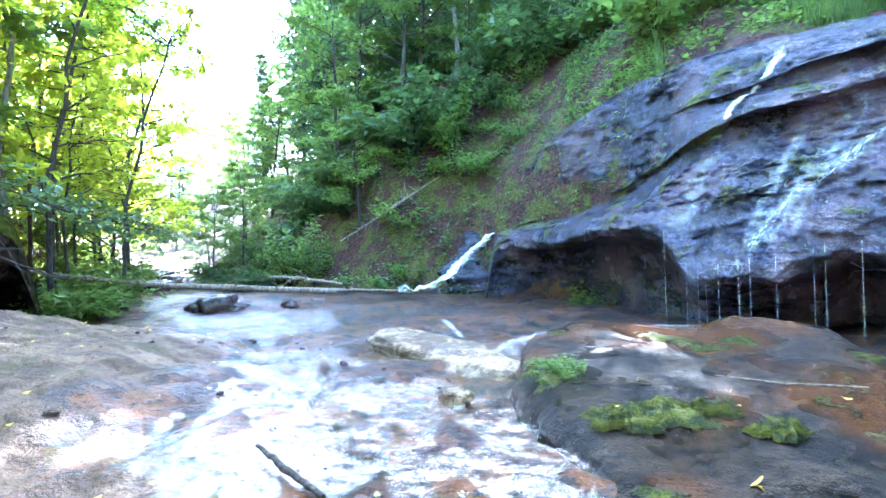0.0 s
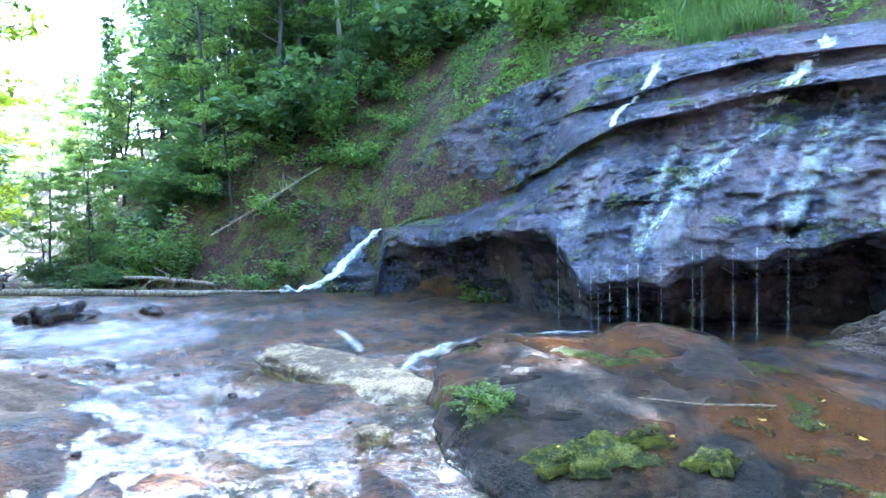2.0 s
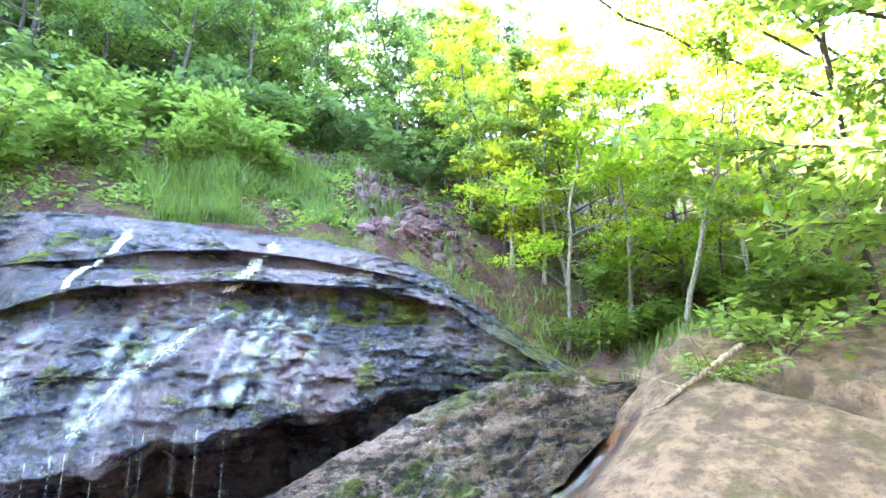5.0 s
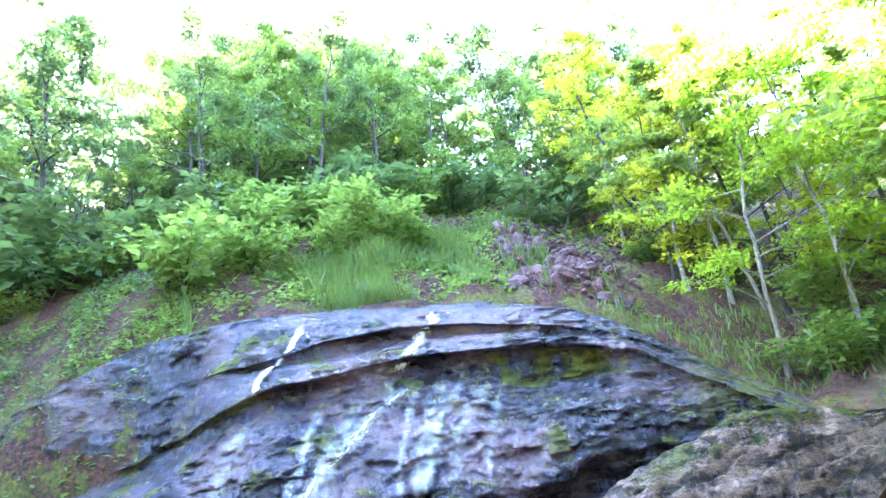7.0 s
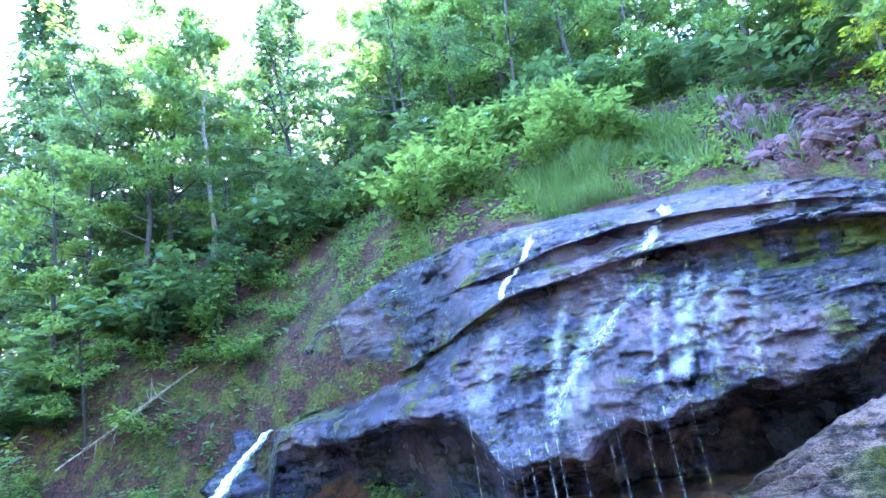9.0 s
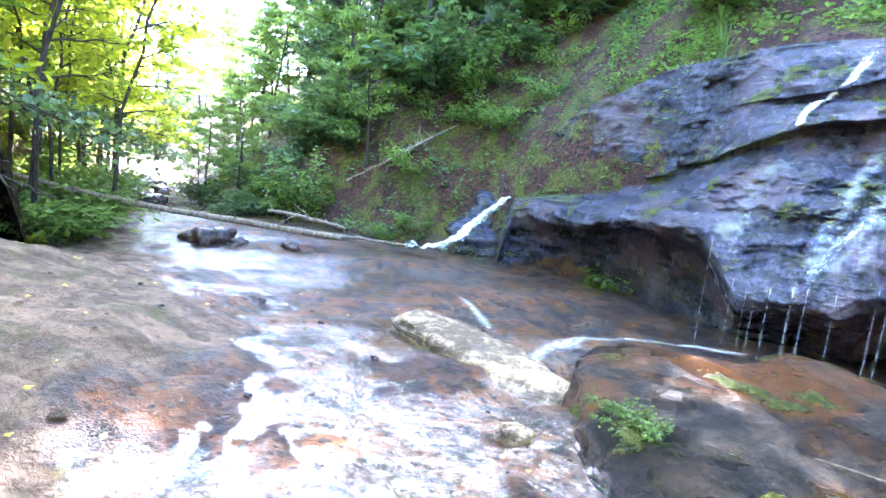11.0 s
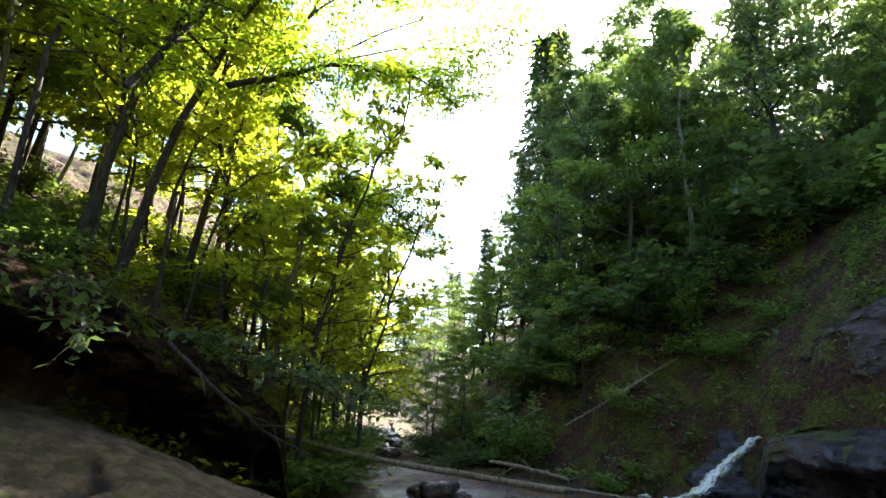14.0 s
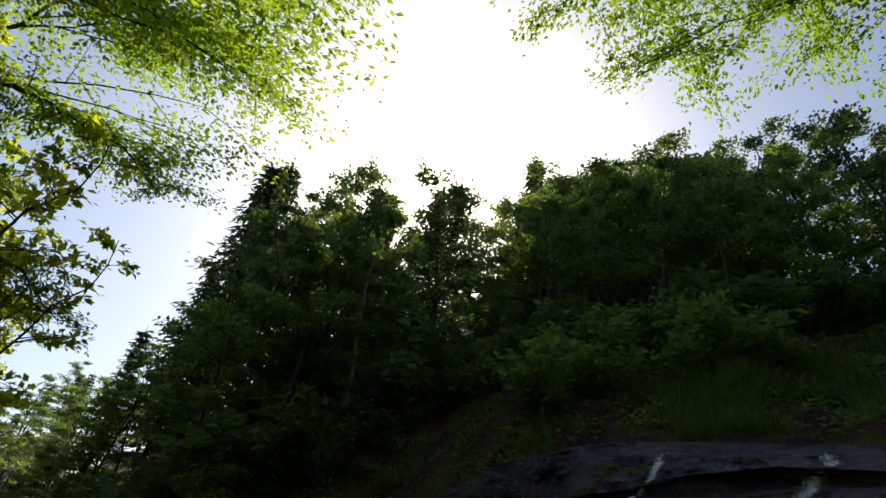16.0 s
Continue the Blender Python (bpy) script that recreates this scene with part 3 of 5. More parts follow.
def build_falls():
    b = np.arange(6.0, 88.0, 0.16)
    V = falls_points(b)
    nu, nv = V.shape[:2]
    ob = put("rock_ledge", V.reshape(-1, 3), grid_faces(nu, nv)[:, ::-1], M_FALLS)
    share = np.linspace(0, 1, nv)[None]
    b = b[:, None]
    recess = smooth(53, 56, b) * smooth(69, 65, b) * smooth(0.48, 0.5, share) * smooth(0.60, 0.57, share)
    hump = 0.75 * smooth(17, 13, b) * smooth(0.3, 0.4, share)
    slope = smooth(70, 77, b) * 0.8
    band = 0.7 * smooth(0.55, 0.57, share) * smooth(0.63, 0.6, share) * smooth(34, 30, b)
    at = ob.data.attributes.new("moss", "FLOAT", "POINT")
    at.data.foreach_set("value", np.clip(recess + hump + slope + band, 0, 1).astype(np.float32).ravel())
    return tagged(ob, "dark wet layered rock ledges of a small waterfall with moss", "rock ledge", kind="structure")


build_falls()


def blob(center, half, seed, power=3.0, lumps=0.12, layers=0.06, nu=64, nv=36, turn=0.0, tilt=(0.0, 0.0)):
    """A worn rock: rounded block with lumps and bedding, as vertices and quads."""
    u, v = np.meshgrid(np.linspace(0, 2 * np.pi, nu, endpoint=False), np.linspace(-np.pi / 2, np.pi / 2, nv), indexing="ij")
    d = np.stack([np.cos(v) * np.cos(u), np.cos(v) * np.sin(u), np.sin(v)], -1).reshape(-1, 3)
    d = d / (np.abs(d) ** power).sum(1, keepdims=True) ** (1 / power)
    P = d * half
    k = 1.0 / max(half)
    grow = 1 + lumps * fbm(P * 1.6 * k + seed, 4, seed) + layers * fbm(P * [1.2 * k, 1.2 * k, 9 * k] + seed, 3, seed + 5) - 0.5 * lumps * np.abs(fbm(P * 4 * k, 3, seed + 9))
    P = P * grow[:, None]
    m = np.array(Euler((radians(tilt[0]), radians(tilt[1]), radians(turn))).to_matrix())
    return P @ m.T + np.array(center), grid_faces(nu, nv, wrap=True)


def boulder(name, label, center, half, material, seed, kind="", category="rock", **how):
    V, F = blob((0, 0, 0), half, seed, **how)
    ob = put(name, V, F, material)
    ob.location = center
    return tagged(ob, label, category, kind=kind)


def build_bank():
    """The undercut bank: a shelf of rock, coloured dark for shade, that hangs over a hollow."""
    b = np.arange(-104, -35.0, 0.3)
    br, bz = np.interp(b, BANK_B, BANK_R), np.interp(b, BANK_B, BANK_Z)
    x, y = br * np.sin(np.radians(b)), br * np.cos(np.radians(b))
    low = bed_height(x, y)
    gap = np.clip((bz - low) * 0.47, 0.25, 1.0)
    face = low + gap
    knots = [(br + 1.6, low + 0.1), (br + 1.2, face - 0.05), (br + 0.25, face), (br, face + 0.18), (br - 0.12, face + 0.5 * (bz - face)), (br + 0.15, bz), (br + 0.7, bz + 0.16), (br + 1.7, bz + 0.2)]
    cols = []
    for (r0, z0), (r1, z1), n in zip(knots[:-1], knots[1:], [6, 10, 6, 12, 12, 8, 8]):
        t = np.linspace(0, 1, n, endpoint=False)
        cols.append(np.stack([r0[:, None] + (r1 - r0)[:, None] * t, z0[:, None] + (z1 - z0)[:, None] * t], -1))
    S = np.concatenate(cols, 1)
    A = np.radians(b)[:, None] + 0 * S[..., 0]
    P = np.stack([S[..., 0] * np.sin(A), S[..., 0] * np.cos(A), S[..., 1]], -1)
    Q = P.reshape(-1, 3)
    push = (0.42 * fbm(Q * 0.9, 4, 81) + 0.10 * fbm(Q * [1.2, 1.2, 4], 3, 83) + 0.08 * np.abs(fbm(Q * 3, 3, 85))).reshape(A.shape)
    R = S[..., 0] + push
    base = land(R * np.sin(A), R * np.cos(A), False) - 0.3
    H = base + (S[..., 1] + 0.5 * push - base) * smooth(-34.0, -37.5, b)[:, None]
    V = np.stack([R * np.sin(A), R * np.cos(A), H], -1)
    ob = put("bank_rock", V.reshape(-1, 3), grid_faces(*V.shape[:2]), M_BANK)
    tagged(ob, "undercut rock bank toned dark for shade, with moss and soil", "rock bank", kind="structure")


def build_tilted_slab():
    """The long tilted outcrop beside the gully: bedded layers that rise from the foot line to a ridge."""
    u = np.linspace(0, 1, 260)
    way = [0.0, 0.2, 0.42, 0.62, 0.82, 1.0]
    foot = np.stack([np.interp(u, way, c) for c in ([5.3, 5.75, 6.25, 6.95, 7.75, 8.75], [4.9, 3.35, 2.35, 1.75, 1.2, 0.45], [-0.35, -0.3, -0.15, 0.1, 0.5, 1.1])], -1)
    ridge = np.stack([np.interp(u, way, c) for c in ([5.7, 6.55, 7.45, 8.2, 8.75, 9.1], [5.1, 3.95, 3.1, 2.25, 1.35, 0.6], [-0.1, 0.62, 1.2, 1.52, 1.62, 1.4])], -1)
    v = np.linspace(-0.12, 1.45, 120)
    rise = np.clip(v, -0.2, 1)
    over = np.clip(v - 1, 0, 1)
    out = ridge - foot
    flat = out * [1, 1, 0] / (np.linalg.norm(out * [1, 1, 0], axis=1, keepdims=True) + 1e-9)
    V = foot[:, None] + (ridge - foot)[:, None] * rise[None, :, None]
    V[..., 2] += (0.2 * np.sin(np.clip(v, 0, 1) * np.pi))[None] * smooth(0, 0.2, u)[:, None] - 1.9 * (over[None] ** 1.4)
    V = V + flat[:, None] * (over * 1.6)[None, :, None]
    Q = V.reshape(-1, 3)
    long = np.stack([Q[:, 0] * 0.5 - Q[:, 1] * 0.6, np.tile(v, len(u)) * 5.2, 0 * Q[:, 0]], -1)
    level = (np.tile(v, len(u)) * 5.2 + 0.55 * fbm(long * [1.0, 0.25, 1], 3, 141) + 0.3 * fbm(Q * 1.1, 2, 143)).reshape(V.shape[:2])
    saw = level - np.floor(level)
    ledge = 0.24 * (saw**0.7 - 0.55) * (0.5 + 0.5 * smooth(-0.2, 0.4, fbm(Q * 0.8, 2, 145).reshape(V.shape[:2]))) * smooth(1.05, 0.85, v)[None]
    rough = (0.12 * fbm(Q * 0.9, 4, 147) + 0.05 * fbm(Q * [3.0, 3.0, 6.0], 3, 149) - 0.05 * np.abs(fbm(Q * 4.5, 3, 151))).reshape(V.shape[:2])
    V = V - flat[:, None] * (0.8 * ledge + 0.5 * rough)[..., None]
    V[..., 2] += 0.7 * rough + 0.25 * ledge
    ob = put("mossy_outcrop", V.reshape(-1, 3), grid_faces(*V.shape[:2]), M_MOSSY)
    moss = smooth(0.25, 0.6, u)[:, None] * smooth(0.62, 0.8, v)[None] * smooth(1.2, 1.05, v)[None] + smooth(0.12, 0.2, u)[:, None] * smooth(0.42, 0.34, u)[:, None] * smooth(0.12, 0.2, v)[None] * smooth(0.55, 0.42, v)[None]
    at = ob.data.attributes.new("moss", "FLOAT", "POINT")
    at.data.foreach_set("value", np.clip(moss, 0, 1).astype(np.float32).ravel())
    tagged(ob, "long tilted outcrop of layered rock with yellow moss", "rock outcrop", kind="structure")


build_bank()
boulder("bench_rock", "low wet rock bench with moss cushions beside the stream", (2.5, 3.5, -0.36), (1.5, 1.95, 0.40), M_BENCH, 12, power=4.5, lumps=0.14, tilt=(6, 0), layers=0.03, nu=160, nv=80, kind="structure", category="rock bench")
build_tilted_slab()
boulder("pale_slab", "pale sunlit sandstone slab lying in the stream", (0.25, 5.62, -0.22), (1.2, 0.36, 0.19), M_PALE, 18, power=3.2, lumps=0.2, layers=0.12, nu=110, nv=50, turn=-54, tilt=(6, 3), category="rock slab")
boulder("spout_rock", "rounded wet rock that the water spout runs over", (2.2, 13.8, 0.0), (1.6, 0.95, 1.12), M_FALLS, 21, power=2.6, lumps=0.3, layers=0.1, nu=110, nv=60, kind="structure", category="rock")
for n, (x, y, s) in enumerate([(-4.75, 11.45, 0.33), (-4.3, 11.3, 0.42), (-3.85, 11.25, 0.3), (-2.86, 11.45, 0.26), (0.43, 3.75, 0.13), (-9.6, 18.5, 0.6), (-8.6, 17.4, 0.5), (-11.2, 23, 0.8), (-10.2, 21.5, 0.6), (-12.8, 25.5, 0.9)]):
    boulder("stone", "small dark wet stone on the creek bed", (x, y, ground_at(x, y) + 0.1 * s), (s, 0.7 * s, 0.5 * s), M_STONE if n != 4 else M_PALE, 30 + n, lumps=0.3, nu=32, nv=18, turn=40 * n, category="stone")

# ---- trees ----


def grow_tree(seed, height, girth, crown_from, spread, leaf_size, leaf_count, lean=0.0, layered=True, sides=9):
    """Trunk with limbs, and the leaves of its crown, as arrays."""
    g = np.random.default_rng(seed)
    n = 14
    t = np.linspace(0, 1, n)
    bend = np.cumsum(g.normal(0, 0.018 * height, (n, 2)), 0) * t[:, None]
    trunk = np.stack([bend[:, 0] + lean * height * t**1.4, bend[:, 1], t * height], 1)
    rad = girth * (1 - t) ** 0.8 + 0.012
    rad[0] *= 1.45
    wood = [tube(trunk, rad, sides)]
    tips, ways = [], []
    limbs = int(16 + 10 * g.random())
    for k in range(limbs):
        s = crown_from + (1 - crown_from) * (k + g.random()) / limbs
        s = min(s, 0.98)
        p = np.array([np.interp(s, t, trunk[:, c]) for c in range(3)])
        a = g.random() * 6.283 + k * 2.4
        long = spread * (1.15 - 0.75 * ((s - crown_from) / (1 - crown_from)) ** 1.5) * (0.6 + 0.6 * g.random())
        rise = 0.15 + 0.5 * g.random()
        q = np.linspace(0, 1, 6)
        line = p + np.stack([np.cos(a) * q * long, np.sin(a) * q * long, rise * long * (q - 0.35 * q * q)], 1) + g.normal(0, 0.03 * long, (6, 3)) * q[:, None]
        r0 = np.interp(s, t, rad) * 0.45
        wood.append(tube(line, r0 * (1 - q) ** 0.7 + 0.006, 5))
        for j in range(4):
            u = 0.35 + 0.65 * g.random()
            o = np.array([np.interp(u, q, line[:, c]) for c in range(3)])
            a2 = a + g.normal(0, 0.9)
            l2 = long * (0.25 + 0.3 * g.random())
            end = o + np.array([np.cos(a2) * l2, np.sin(a2) * l2, l2 * g.normal(0.12, 0.2)])
            wood.append(tube(np.stack([o, (o + end) / 2 + [0, 0, 0.05 * l2], end]), [r0 * 0.35 + 0.004, r0 * 0.2 + 0.004, 0.003], 3))
            tips.append((o, end))
    m = leaf_count // len(tips)
    C, D = [], []
    for o, end in tips:
        u = g.random((m, 1)) ** 0.7 * 1.15
        c = o + (end - o) * u + g.normal(0, 1, (m, 3)) * np.array([0.20, 0.20, 0.07 if layered else 0.18]) * spread * 0.5
        C.append(c)
        d = (end - o) + g.normal(0, 0.7, (m, 3)) * np.linalg.norm(end - o)
        D.append(d)
    L = leaves_at(np.concatenate(C), np.concatenate(D), leaf_size, g)
    return merged(wood), L


def grow_spruce(seed, height, girth, spread, leaf_size, leaf_count):
    g = np.random.default_rng(seed)
    t = np.linspace(0, 1, 12)
    trunk = np.stack([0.01 * height * np.sin(t * 3), 0 * t, t * height], 1)
    wood = [tube(trunk, girth * (1 - t) + 0.01, 8)]
    C, D = [], []
    whorls = 26
    m = leaf_count // (whorls * 7)
    for k in range(whorls):
        s = 0.12 + 0.86 * k / whorls
        for j in range(7):
            a = j * 0.9 + k * 1.3 + g.normal(0, 0.2)
            long = spread * (1.02 - s) * (0.75 + 0.5 * g.random())
            q = np.linspace(0, 1, 4)
            o = np.array([0, 0, s * height])
            line = o + np.stack([np.cos(a) * q * long, np.sin(a) * q * long, -0.35 * long * q + 0.15 * long * q * q], 1)
            wood.append(tube(line, (0.02 * (1 - q) + 0.004), 4))
            u = g.random((m, 1))
            c = o + np.concatenate([np.cos(a) * u * long, np.sin(a) * u * long, -0.35 * long * u + 0.15 * long * u * u], 1) + g.normal(0, 0.06 * spread, (m, 3)) * [1, 1, 0.4]
            C.append(c)
            D.append(np.concatenate([np.cos(a) + g.normal(0, 0.6, (m, 1)), np.sin(a) + g.normal(0, 0.6, (m, 1)), g.normal(-0.3, 0.3, (m, 1))], 1))
    return merged(wood), leaves_at(np.concatenate(C), np.concatenate(D), leaf_size, g, wide=0.3)


def make_tree(name, label, category, parts, bark_material, leaf_material, group):
    (wv, wf), (lv, lf) = parts
    ob = thing(name, label, category, group=group)
    put("trunk", wv, wf, bark_material, ob)
    put("crown", lv, lf, leaf_material, ob, smooth_faces=False)
    return ob


KINDS = {
    "beech": make_tree("beech_tree", "young leafy broadleaf tree with fresh green crown", "tree", grow_tree(1, 10, 0.10, 0.14, 2.3, 0.22, 4400), M_BARK, M_LEAF[0], "trees of the ravine"),
    "maple": make_tree("maple_tree", "slender broadleaf tree with layered deep green leaves", "tree", grow_tree(2, 11, 0.10, 0.16, 2.5, 0.23, 4400, 0.05), M_BARK, M_LEAF[1], "trees of the ravine"),
    "birch": make_tree("birch_tree", "thin pale-barked tree with light green leaves", "tree", grow_tree(3, 9, 0.075, 0.34, 1.7, 0.24, 2400), M_BARK_PALE, M_LEAF[0], "trees of the ravine"),
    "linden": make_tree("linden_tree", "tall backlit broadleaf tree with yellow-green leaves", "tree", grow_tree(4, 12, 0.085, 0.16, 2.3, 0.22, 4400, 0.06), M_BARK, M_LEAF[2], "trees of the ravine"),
    "pole": make_tree("young_tree", "thin straight young tree with sparse leaves in a sunlit golden tone", "tree", grow_tree(9, 11, 0.05, 0.3, 1.3, 0.24, 1000, 0.03, sides=7), M_BARK, M_LEAF[2], "young trees of the bank"),
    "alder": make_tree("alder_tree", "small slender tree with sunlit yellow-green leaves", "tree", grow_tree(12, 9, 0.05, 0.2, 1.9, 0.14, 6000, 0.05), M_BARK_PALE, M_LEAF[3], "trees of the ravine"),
    "spruce": make_tree("spruce_tree", "dark green spruce with drooping branches", "conifer", grow_spruce(5, 12, 0.14, 2.1, 0.34, 3200), M_BARK, M_LEAF[4], "conifers of the ridge"),
}
USED = {}


def plant(kind, x, y, size=1.0, turn=0.0, tilt=(0, 0), sink=0.15, z=None):
    first = KINDS[kind]
    b, r = polar(x, y)
    ledge = np.interp(b, BANK_B, BANK_R)
    if z is None and -100 < b < -40 and ledge + 0.2 < r < ledge + 1.6:
        z = float(np.interp(b, BANK_B, BANK_Z)) + 0.1
    m = Matrix.Translation((x, y, ground_at(x, y) - sink if z is None else z)) @ Euler((radians(tilt[0]), radians(tilt[1]), radians(turn))).to_matrix().to_4x4() @ Matrix.Diagonal((size, size, size, 1))
    if kind not in USED:
        USED[kind] = first
        first.matrix_basis = m
        return first
    ob = copy_thing(first, Matrix.Identity(4))
    ob.matrix_basis = m
    return ob


SUNNY = [(-2.0, 4.1, -0.1, 1.15), (-4.4, 3.5, 0.5, 0.8), (0.05, 5.9, 0.0, 0.5), (-4.4, 9.0, 12.5, 1.2), (-6.2, 7.0, 9.5, 1.2), (-2.5, 10.5, 13.5, 1.0)]
# how high the wood stands against the sky, by bearing, in degrees
SKY_B = [-22, -15, -9.5, -6.5, -1, 6, 27, 34, 43, 58, 70, 75, 85, 110]
SKY_E = [13, 18, 24, 33.5, 36.5, 40.5, 40.5, 41.5, 42, 41, 40, 37, 36, 38]
TALL = {"alder": 9, "beech": 10, "maple": 11, "birch": 9, "linden": 12, "pole": 11, "spruce": 12}


def shades(x, y, tall):
    """Whether a tree there would stand in the light of the clearings by the water."""
    top = ground_at(x, y) + tall
    for px, py, pz, wide in SUNNY:
        along = (x - px) * math.sin(radians(SUN_AZ)) + (y - py) * math.cos(radians(SUN_AZ))
        aside = abs((x - px) * math.cos(radians(SUN_AZ)) - (y - py) * math.sin(radians(SUN_AZ)))
        if along > 0 and aside < wide and pz + along * math.tan(radians(SUN_EL)) < top:
            return True
    return False


def woods():
    g = np.random.default_rng(11)
    spots = []

    def strew(count, b0, b1, r0, r1, gap, kinds, sizes, tilt=0.0):
        tries = made = 0
        while made < count and tries < count * 40:
            tries += 1
            b, r = radians(b0 + (b1 - b0) * g.random()), r0 + (r1 - r0) * g.random()
            x, y = r * math.sin(b), r * math.cos(b)
            if any((x - u) ** 2 + (y - v) ** 2 < gap * gap for u, v in spots):
                continue
            size = sizes[0] + (sizes[1] - sizes[0]) * g.random()
            kind = kinds[g.integers(len(kinds))]
            bearing = math.degrees(b)
            if -24 < bearing < 106:
                most = (math.tan(radians(np.interp(bearing, SKY_B, SKY_E))) * r + 1.4 - ground_at(x, y)) / TALL[kind]
                if most < 0.25:
                    continue
                size = min(size, most * (0.86 + 0.16 * g.random()))
            if shades(x, y, TALL[kind] * size):
                continue
            spots.append((x, y))
            plant(kind, x, y, size, 360 * g.random(), (g.normal(0, 3), g.normal(0, 3) + tilt))
            made += 1

    # far bank, then the hillside over the falls, then the sunlit bank; unseen trees behind
    strew(20, -9, 10, 17.5, 24, 1.6, ["beech", "maple", "maple", "beech"], (0.7, 1.1))
    strew(26, -13, 12, 24, 33, 1.9, ["beech", "maple", "maple", "spruce"], (0.9, 1.4))
    strew(26, -7, 22, 16.5, 31, 1.3, ["beech", "maple"], (0.28, 0.5))
    strew(9, -19, -12, 25, 38, 1.9, ["beech", "maple", "beech"], (0.55, 0.8))
    strew(6, -22, -17, 19, 26, 1.4, ["beech", "beech"], (0.32, 0.45))
    strew(46, 11, 48, 16.5, 31, 1.6, ["beech", "maple", "beech", "maple"], (0.8, 1.3))
    strew(22, 48, 74, 17, 30, 1.75, ["beech", "maple", "beech"], (0.5, 0.9))
    strew(30, 69, 104, 12, 20, 1.1, ["birch", "linden", "pole", "linden"], (0.4, 0.64))
    strew(52, -100, -38, 10.9, 23, 1.1, ["linden", "linden", "pole", "birch"], (0.7, 1.1))
    strew(44, -96, -33, 10.6, 19, 0.6, ["pole"], (0.6, 1.0))
    # added out of view behind the camera, to cut skylight on the rocks
    strew(32, 108, 252, 6.8, 16, 1.7, ["beech", "maple", "linden"], (0.8, 1.0))
    strew(8, -37, -31, 18, 34, 1.8, ["linden", "beech"], (0.6, 0.85))
    strew(26, -41, -28.5, 13.5, 27, 1.0, ["pole", "linden", "pole", "beech"], (0.5, 0.85))
    strew(12, 80, 102, 11.0, 15, 1.2, ["alder"], (0.7, 0.95))
    strew(30, -33, -19, 90, 150, 4, ["beech", "maple", "spruce"], (1.0, 1.5))


woods()
for b, r, high in [(-10.4, 27.0, 38.5), (-8.6, 30.0, 39.0), (-12.6, 29.0, 27.0), (-16.5, 30.0, 19.5), (24.0, 29.0, 43.5)]:
    x, y = r * math.sin(radians(b)), r * math.cos(radians(b))
    plant("spruce", x, y, (1.5 + r * math.tan(radians(high)) - ground_at(x, y)) / 12.0, 31 * b)
# single trees that stand out
for kind, x, y, size, turn, tilt in [("birch", 12.7, 2.75, 0.6, 20, (0, -8)), ("birch", 12.5, 3.45, 0.66, 150, (0, -5)), ("birch", 12.9, 2.2, 0.55, 260, (4, -6)), ("birch", 10.2, -0.2, 0.6, 80, (0, -14)),
                                     ("birch", 1.3, 18.35, 1.0, 0, (0, 1))]:
    plant(kind, x, y, size, turn, tilt)

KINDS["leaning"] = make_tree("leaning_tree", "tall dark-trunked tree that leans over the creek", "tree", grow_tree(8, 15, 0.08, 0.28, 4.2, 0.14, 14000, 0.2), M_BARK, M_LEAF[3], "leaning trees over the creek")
plant("leaning", -9.1, 6.0, 1.0, 10, (0, 10))
plant("leaning", -9.0, 6.8, 0.95, -8, (-3, 14))
plant("leaning", -9.0, 8.2, 0.9, 20, (-4, 6))
plant("leaning", 11.2, -3.2, 0.85, 150, (0, 2))


def make_shrub(name, label, seed, width, height, leaf_size, count, leaf_material, group, stems=6):
    g = np.random.default_rng(seed)
    ob = thing(name, label, "shrub", group=group)
    C, D = [], []
    for k in range(stems):
        a = 6.283 * (k + g.random()) / stems
        out, up = width * (0.4 + 0.6 * g.random()), height * (0.5 + 0.5 * g.random())
        q = np.linspace(0, 1, 6)
        line = np.stack([np.cos(a) * out * q**1.3, np.sin(a) * out * q**1.3, up * (q - 0.25 * q * q) / 0.75], 1)
        wv, wf = tube(line, 0.012 * height * (1 - q) + 0.004, 5)
        put("stem", wv, wf, M_BARK, ob)
        m = count // stems
        u = 0.25 + 0.75 * g.random(m) ** 0.7
        c = np.stack([np.interp(u, q, line[:, i]) for i in range(3)], 1) + g.normal(0, 0.16, (m, 3)) * [width, width, height * 0.6]
        c[:, 2] = np.maximum(c[:, 2], 0.02)
        C.append(c)
        D.append(np.stack([np.cos(a) + g.normal(0, 0.8, m), np.sin(a) + g.normal(0, 0.8, m), g.normal(0.1, 0.4, m)], 1))
    lv, lf = leaves_at(np.concatenate(C), np.concatenate(D), leaf_size, g)
    put("foliage", lv, lf, leaf_material, ob, smooth_faces=False)
    return ob


KINDS["bush"] = make_shrub("bush", "dense fresh green bush on the slope", 21, 1.2, 1.5, 0.2, 1000, M_LEAF[0], "bushes on the slopes")
KINDS["thicket"] = make_shrub("thicket_bush", "deep green leafy thicket on the hillside", 22, 1.5, 1.3, 0.24, 800, M_LEAF[1], "bushes on the slopes")
KINDS["sapling"] = make_shrub("sapling", "young tree with layered light green leaves", 23, 0.8, 2.2, 0.16, 900, M_LEAF[0], "saplings", 5)
KINDS["spray"] = make_shrub("maple_shrub", "low shrub with broad fresh green leaves on the bank", 24, 1.3, 0.9, 0.17, 420, M_LEAF[0], "shrubs on the bank", 5)
KINDS["fern"] = make_shrub("creek_plant", "small bright green plant growing from the rock", 25, 0.17, 0.26, 0.055, 420, M_LEAF[0], "small creek plants", 8)


